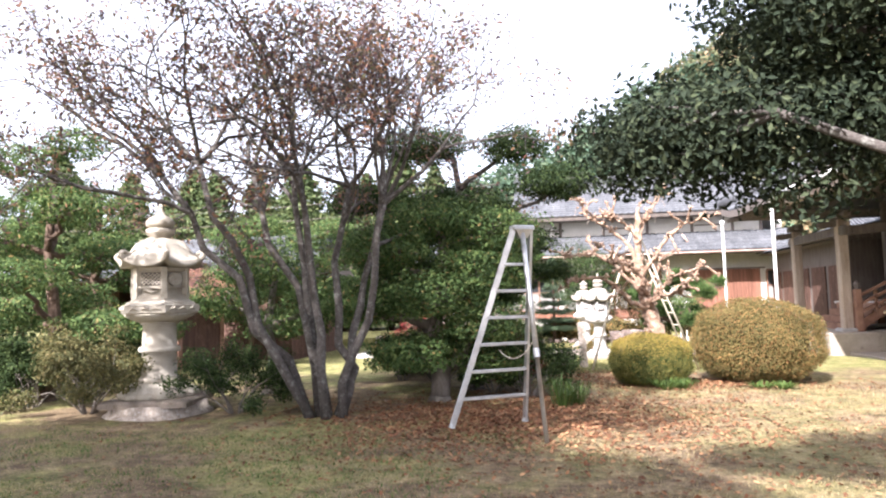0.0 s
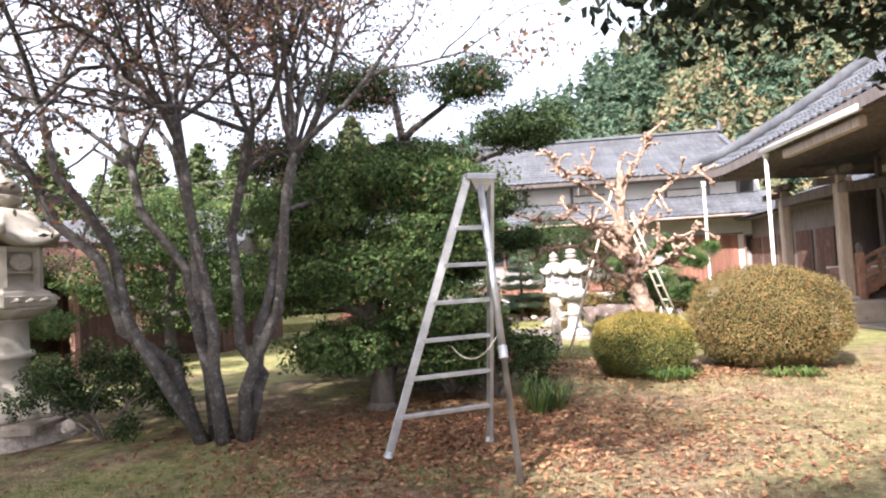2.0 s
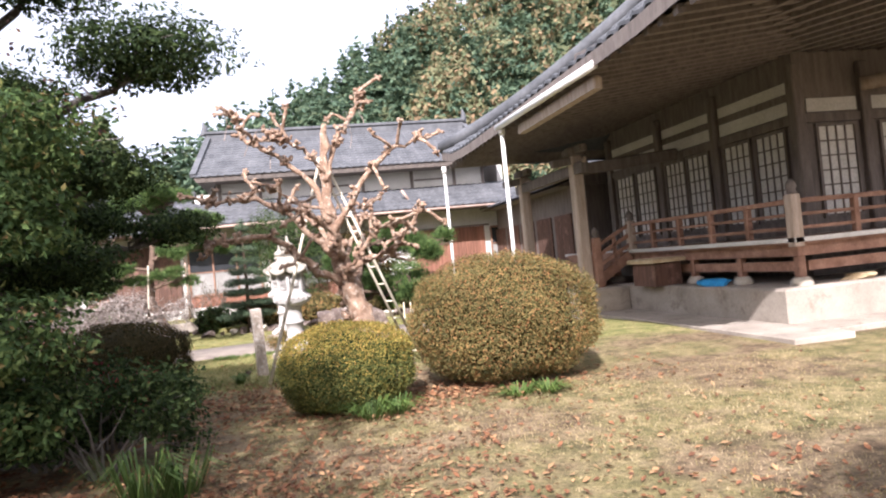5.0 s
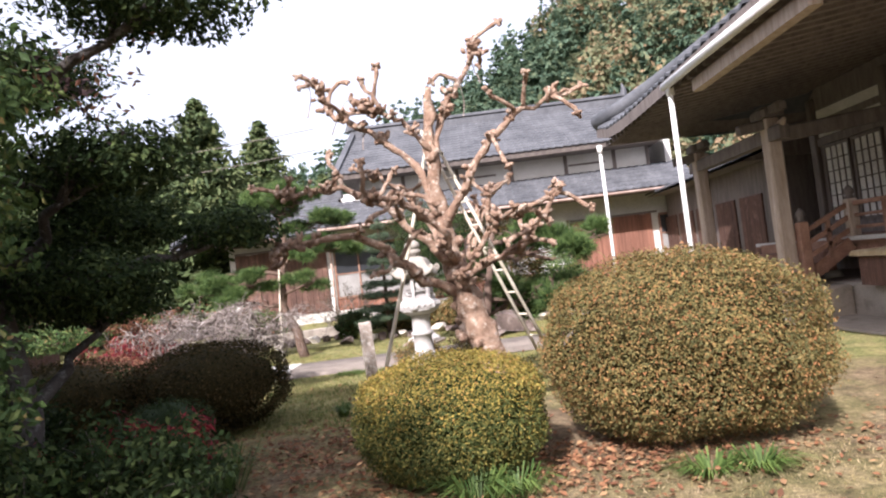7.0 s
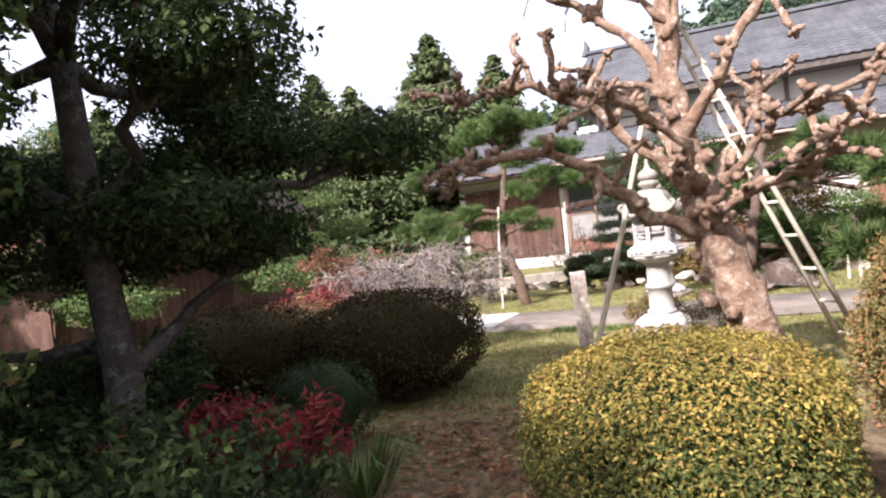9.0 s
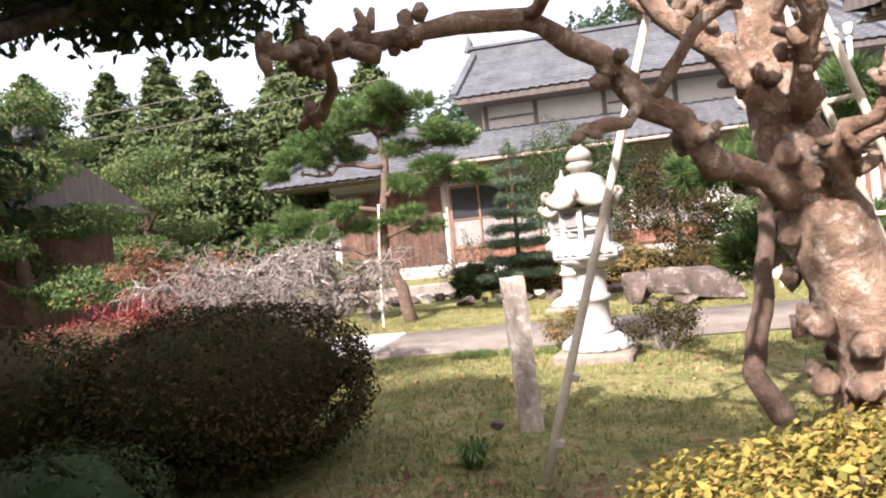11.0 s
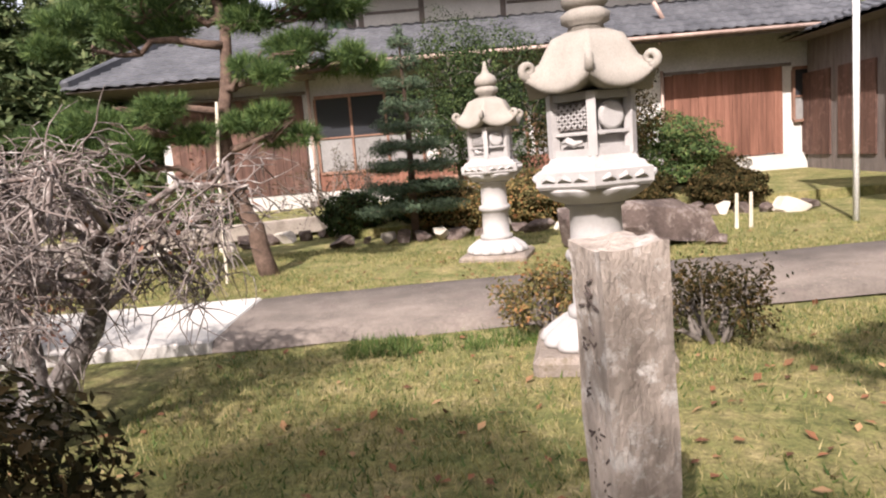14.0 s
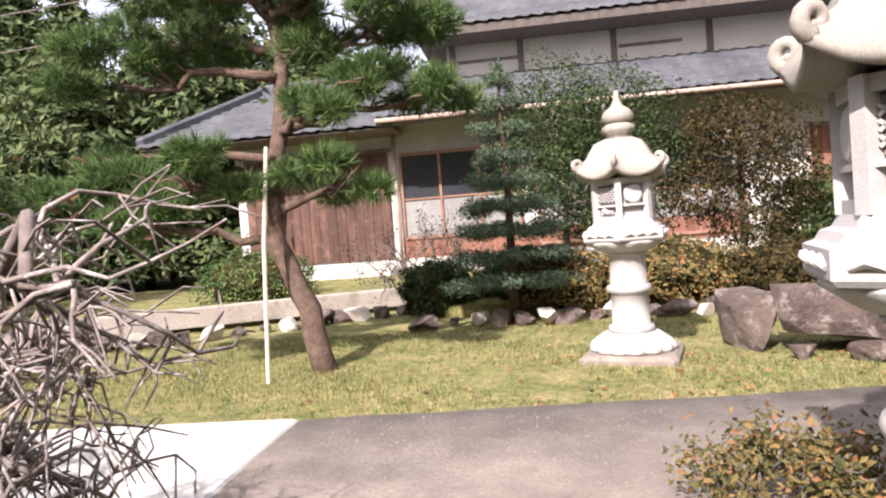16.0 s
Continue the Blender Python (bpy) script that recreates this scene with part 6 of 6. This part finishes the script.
# ---- stones, stone post, bed edging ----
def stone(name, at, size, seed, material, label, group="", turn=0, category="rock"):
    rng = np.random.default_rng(seed)
    bm = bmesh.new()
    bmesh.ops.create_icosphere(bm, subdivisions=3, radius=1)
    cuts = [(Vector(rng.normal(0, 1, 3)).normalized(), rng.uniform(0.36, 0.72)) for k in range(13)] + [(Vector((0.05, 0.1, 1)).normalized(), 0.5)]
    for v in bm.verts:
        p = v.co.copy()
        for nrm, dist in cuts:
            e = p.dot(nrm) - dist
            if e > 0:
                p -= nrm * e
        p += p * 0.07 * noise.noise(p * 2.3 + Vector((seed, 0, 0)))
        v.co = Vector((p.x * size[0], p.y * size[1], p.z * size[2]))
    me = bpy.data.meshes.new(name)
    bm.to_mesh(me)
    bm.free()
    me.materials.append(material)
    ob = new(name, me)
    ob.matrix_world = pose(*at, 0, 0, turn)
    return tagged(ob, label, category, group)


stone("garden_boulder", (2.85, 19.95, 0.24), (0.82, 0.5, 0.46), 3, ROCK, "long flat-topped brown boulder resting on small stones", turn=-8)
stone("garden_boulder", (2.02, 20.15, 0.22), (0.36, 0.4, 0.5), 4, ROCK, "angular brown boulder with one pale face", turn=20)
for i, (x, y, s) in enumerate([(2.6, 19.4, 0.14), (3.3, 19.5, 0.12), (2.2, 19.6, 0.1)]):
    stone("small_stone", (x, y, s * 0.4), (s * 1.4, s, s), 10 + i, ROCK, "small stone under the boulder", "stones under the boulder")
rng = np.random.default_rng(99)
for i in range(44):
    x = -6.0 + i * 0.27
    y = 21.9 + 1.6 * min(1, max(0, (x + 4.2) / 2.8)) if x < -0.9 else 22.1 + 0.15 * math.sin(i)
    s = rng.uniform(0.09, 0.24)
    stone("edging_stone", (x, y + float(rng.normal(0, 0.05)), s * 0.35), (s * 1.35, s, s * 0.95), 30 + i, ROCK if i % 3 else GRANITE_OLD, "rough stone edging the planted bed", "bed edging stones", turn=float(rng.uniform(0, 180)), category="stone")
tagged(part("kerb", Shape().beam((-6.2, 22.3, 0.18), (-1.45, 24.2, 0.18), 0.14, 0.26, 0.02), PLINTH), "low pale kerb of the raised bed", "kerb", kind="structure")
tagged(part("raised_bed", Shape().add([(-12, 20.2, 0.25), (-6.2, 22.4, 0.25), (-1.4, 24.3, 0.25), (-0.8, 23.0, 0.12), (5, 23.2, 0.12), (9.5, 23.2, 0.12), (9.5, 28, 0.2), (-12, 28, 0.27), (-12, 20.2, -0.1), (-6.2, 22.4, -0.1), (-1.4, 24.3, -0.1), (-0.8, 23.0, -0.1), (5, 23.2, -0.1), (9.5, 23.2, -0.1)],
    [(0, 1, 2, 7), (2, 3, 4, 5, 6, 7), (8, 9, 1, 0), (9, 10, 2, 1), (10, 11, 3, 2), (11, 12, 4, 3), (12, 13, 5, 4)]), GROUND), "raised earth bed along the house", "ground", kind="structure")


def build_post():
    e = thing("stone_post", (0.81, 13.93, 0), "leaning square stone marker post with carved lettering and lichen", "stone post", turn=12)
    bm = bmesh.new()
    bmesh.ops.create_cube(bm, size=1)
    bmesh.ops.subdivide_edges(bm, edges=bm.edges[:], cuts=7, use_grid_fill=True)
    for v in bm.verts:
        p = v.co
        k = noise.noise(Vector((p.x * 3, p.y * 3, p.z * 9)))
        v.co = Vector((p.x * (0.14 + 0.018 * k), p.y * (0.135 + 0.018 * k), (p.z + 0.5) * 1.0 - 0.06))
        if p.z > 0.49:
            v.co.z += 0.012 * k
    me = bpy.data.meshes.new("shaft")
    bm.to_mesh(me)
    bm.free()
    me.materials.append(POST_STONE)
    ob = new("shaft", me)
    ob.parent = e
    # weathered characters that can no longer be read, dark strokes for shadowed cuts
    rng = np.random.default_rng(8)
    s = Shape()
    for k in range(5):
        for j in range(9):
            y, z = rng.uniform(-0.035, 0.035), 0.84 - k * 0.1 + rng.uniform(-0.03, 0.03)
            s.beam((-0.069, y - rng.uniform(0.004, 0.014), z + rng.uniform(-0.012, 0.012)), (-0.069, y + rng.uniform(0.004, 0.014), z + rng.uniform(-0.014, 0.014)), 0.005, 0.005)
    tagged(part("lettering_shadow", s, ROCK, e, "strokes of worn carving, dark for the shadow in the cuts"), kind="stuff")
    e.matrix_world = pose(0.81, 13.93, 0, 1.5, -2.0, 12)
    stone("small_stone", (0.62, 13.72, 0.06), (0.08, 0.07, 0.06), 5, ROCK, "small stone at the post's foot")


build_post()
e = thing("low_stone_lantern", (-4.1, 19.4, 0), "small low grey stone lantern on the turf", "stone lantern")
part("foot", Shape().lathe([(0.16, -0.03), (0.15, 0.06), (0.08, 0.1), (0.09, 0.2)], 16), GRANITE_OLD, e, smooth=True)
part("cap", Shape().lathe([(0.12, 0.2), (0.34, 0.22), (0.32, 0.25), (0.12, 0.33), (0.05, 0.35)], 6), GRANITE_OLD, e)
part("jewel", Shape().lathe([(0.04, 0.34), (0.06, 0.38), (0.04, 0.43), (0.01, 0.47)], 14), GRANITE_OLD, e, smooth=True)
for z, dy in ((6.3, 0.0), (5.7, 0.3)):
    tagged(part("overhead_cable", Shape().tube([(-30 + 2.8 * i, 27.5 + dy - 0.1 * i, z - 0.02 * i * (10 - i)) for i in range(11)], 0.012, 5), DARK_WOOD), "thin dark overhead cable strung to the house", "cable", "overhead cables")
for i, x in enumerate((3.95, 4.12)):
    tagged(part("short_stake", Shape().tube([(x, 20.5, -0.03), (x + 0.01, 20.5, 0.42)], [0.025, 0.02], 7), BAMBOO), "short pale wooden stake in the turf", "stake", "short stakes")

# things on the temple platform
e = thing("straw_covered_box", (7.95, 15.2, 0.52), "wooden box under a straw mat beside the stair", "box")
part("box", Shape().box(-0.28, 0.28, -0.4, 0.4, 0, 0.42, bevel=0.02), CEDAR_BOARD, e)
part("straw_mat", Shape().box(-0.36, 0.36, -0.48, 0.48, 0.42, 0.5, bevel=0.035), STRAW, e)
ob = stone("folded_tarpaulin", (8.15, 13.6, 0.58), (0.28, 0.5, 0.13), 55, TARP, "crumpled blue tarpaulin lying on the platform", category="tarpaulin")
stone("firewood_bundle", (9.3, 11.95, 0.57), (0.4, 0.16, 0.09), 56, STRAW, "small bundle of pale wood on the platform", category="bundle")


# ---- grass, sedge tufts and fallen leaves ----
def blades(name, boxes, n, length, width, material, label, seed, category="grass", lean=0.5):
    rng = np.random.default_rng(seed)
    area = np.array([(b[1] - b[0]) * (b[3] - b[2]) for b in boxes])
    k = rng.choice(len(boxes), n, p=area / area.sum())
    b = np.array(boxes)[k]
    x, y = b[:, 0] + (b[:, 1] - b[:, 0]) * rng.random(n), b[:, 2] + (b[:, 3] - b[:, 2]) * rng.random(n)
    patch = np.sin(x * 1.3 + 2 * np.sin(y * 0.9)) * np.sin(y * 1.7 + 1.5 * np.sin(x * 0.8)) + 0.5 * np.sin(x * 17 + 3 * np.sin(y * 9)) * np.sin(y * 15 + 3 * np.sin(x * 8)) + rng.normal(0, 0.35, n)
    keep = patch > -0.35
    x, y = x[keep], y[keep]
    n = len(x)
    z = np.array([ground_height(float(a), float(c)) for a, c in zip(x, y)]) - 0.025
    p = np.stack([x, y, z], 1)
    d = rng.normal(0, lean, (n, 3))
    d[:, 2] = 1
    d /= np.linalg.norm(d, axis=1)[:, None]
    a = rng.random(n) * 6.283
    s = np.stack([np.cos(a), np.sin(a), np.zeros(n)], 1) * width
    ln = length * rng.uniform(0.5, 1.3, (n, 1))
    v = np.stack([p - s, p + s, p + d * ln], 1).reshape(-1, 3)
    ob = new(name, mesh_of(name, v, np.arange(len(v)).reshape(-1, 3), material))
    return tagged(ob, label, category, kind="stuff")


blades("lawn_grass", [(-1.2, 4.5, 12.6, 16.9), (-5, 5.5, 18.6, 22.0)], 130000, 0.045, 0.0035, GRASS, "short yellowing lawn grass", 501)
blades("lawn_grass", [(-7, 0.5, 2.0, 7.0), (0.5, 7, 3, 10.5)], 90000, 0.03, 0.0035, DRY_GRASS, "thin dry mossy grass", 502)
blades("lawn_weeds", [(-1.2, 4.5, 12.6, 16.9), (-5, 5.5, 18.6, 22.0), (-6, 0, 2.5, 6.5)], 34000, 0.045, 0.007, GRASS_DARK, "patches of green moss and clover in the turf", 505, lean=0.9)
blades("edge_grass", [(-0.2, 1.1, 16.55, 16.95)], 3500, 0.07, 0.004, GRASS_DARK, "green grass tufts along the lane", 503)


def tuft(at, r, h, n, label, seed):
    rng = np.random.default_rng(seed)
    a = rng.random(n) * 6.283
    q = rng.random(n) * 0.4 * r
    p0 = np.stack([q * np.cos(a), q * np.sin(a), np.zeros(n)], 1)
    out = np.stack([np.cos(a), np.sin(a), np.zeros(n)], 1)
    L = rng.uniform(0.6, 1.1, (n, 1))
    p1 = p0 + out * r * 0.5 * L + np.array([0, 0, h]) * L
    p2 = p0 + out * r * 1.1 * L + np.array([0, 0, h * 0.75]) * L
    s = np.stack([-np.sin(a), np.cos(a), np.zeros(n)], 1) * 0.006
    v = np.stack([p0 - s, p0 + s, p1 + s, p1 - s, p2], 1).reshape(-1, 3)
    i = np.arange(n) * 5
    f = [(k, k + 1, k + 2, k + 3) for k in i.tolist()] + [(k + 3, k + 2, k + 4) for k in i.tolist()]
    ob = new("sedge_tuft", mesh_of("sedge_tuft", v, f, GRASS_DARK))
    ob.matrix_world = pose(*at, 0)
    return tagged(ob, label, "grass tuft", "sedge tufts")


for i, (x, y, r, h) in enumerate([(1.95, 9.98, 0.32, 0.2), (2.2, 10.05, 0.28, 0.17), (0.05, 10.9, 0.35, 0.3), (-0.3, 10.7, 0.3, 0.26), (3.4, 10.02, 0.25, 0.12), (3.7, 10.02, 0.25, 0.12), (0.35, 8.3, 0.35, 0.4), (0.55, 8.5, 0.3, 0.3), (0.55, 13.2, 0.12, 0.14), (-0.6, 11.1, 0.3, 0.25)]):
    tuft((x, y, -0.02), r, h, 90, "tuft of dark green sedge in the leaf litter", 520 + i)


def litter(boxes, n, seed):
    rng = np.random.default_rng(seed)
    area = np.array([(b[1] - b[0]) * (b[3] - b[2]) * b[4] for b in boxes])
    k = rng.choice(len(boxes), n, p=area / area.sum())
    b = np.array(boxes)[k]
    x = (b[:, 0] + b[:, 1]) / 2 + (b[:, 1] - b[:, 0]) * 0.5 * np.clip(rng.normal(0, 0.5, n), -1.2, 1.2)
    y = (b[:, 2] + b[:, 3]) / 2 + (b[:, 3] - b[:, 2]) * 0.5 * np.clip(rng.normal(0, 0.5, n), -1.2, 1.2)
    z = np.array([ground_height(float(a), float(c)) for a, c in zip(x, y)]) - 0.006
    p = np.stack([x, y, z + rng.random(n) * 0.012], 1)
    v, f = leaf_arrays(rng, p, np.tile((0, 0, 1.0), (n, 1)), 0.055, 0.032, 0.28)
    tagged(new("fallen_leaves", mesh_of("fallen_leaves", v, f, LITTER)), "brown fallen leaves strewn on the ground", "leaves", kind="stuff")


litter([(-3.0, 2.2, 5.5, 9.5, 5), (-4, 7, 1.5, 11, 0.5), (0.6, 4.8, 9.8, 11.2, 3), (-1, 2.5, 10.5, 13, 2.5), (-2, 4, 13, 17, 0.12), (-2, 5, 17, 21, 0.1)], 21000, 540)


def gravel(x0, x1, y0, y1, n, seed):
    rng = np.random.default_rng(seed)
    x = (x0 + x1) / 2 + (x1 - x0) * 0.5 * np.clip(rng.normal(0, 0.5, n), -1.1, 1.1)
    y = (y0 + y1) / 2 + (y1 - y0) * 0.5 * np.clip(rng.normal(0, 0.5, n), -1.1, 1.1)
    z = np.array([ground_height(float(a), float(c)) for a, c in zip(x, y)]) - 0.016
    p = np.stack([x, y, z], 1)
    o = np.array([(1, 0, 0), (0, 1, 0), (-1, 0, 0), (0, -1, 0), (0, 0, 0.6), (0, 0, -0.6)])
    s = rng.uniform(0.006, 0.017, (n, 1, 1)) * rng.uniform(0.7, 1.3, (n, 6, 1))
    v = (p[:, None, :] + o[None] * s).reshape(-1, 3)
    t = np.array([(0, 1, 4), (1, 2, 4), (2, 3, 4), (3, 0, 4), (1, 0, 5), (2, 1, 5), (3, 2, 5), (0, 3, 5)])
    f = (t[None] + (np.arange(n) * 6)[:, None, None]).reshape(-1, 3)
    tagged(new("gravel", mesh_of("gravel", v, f, PEBBLE)), "loose grey gravel on bare earth", "gravel", kind="stuff")


gravel(-2.6, 1.6, 0.6, 3.4, 6000, 560)


# ---- grit on the lane ----
def build_grit():
    rng = np.random.default_rng(606)
    n = 5200
    x, u = rng.uniform(-0.9, 7.5, n), rng.uniform(0.06, 0.94, n)
    y = 17.0 + 1.4 * u
    z = np.interp(u, [0, 0.5, 1], [0.038, 0.053, 0.045])
    r = 0.003 + 0.007 * rng.random(n) ** 2
    v = []
    for k in range(3):
        a = 2.094 * k + rng.uniform(-0.5, 0.5, n)
        v.append(np.stack([x + r * 1.3 * np.cos(a), y + r * 1.3 * np.sin(a), z - 0.003], 1))
    v.append(np.stack([x, y, z + r * 0.8], 1))
    v = np.stack(v, 1).reshape(-1, 3)
    b = 4 * np.arange(n)[:, None]
    f = np.concatenate([b + np.array(q) for q in ((0, 1, 3), (1, 2, 3), (2, 0, 3))])
    ob = new("grit", mesh_of("grit", v, f, FOOTING))
    tagged(ob, "loose brown grit scattered over the worn lane", "grit", kind="stuff")


build_grit()
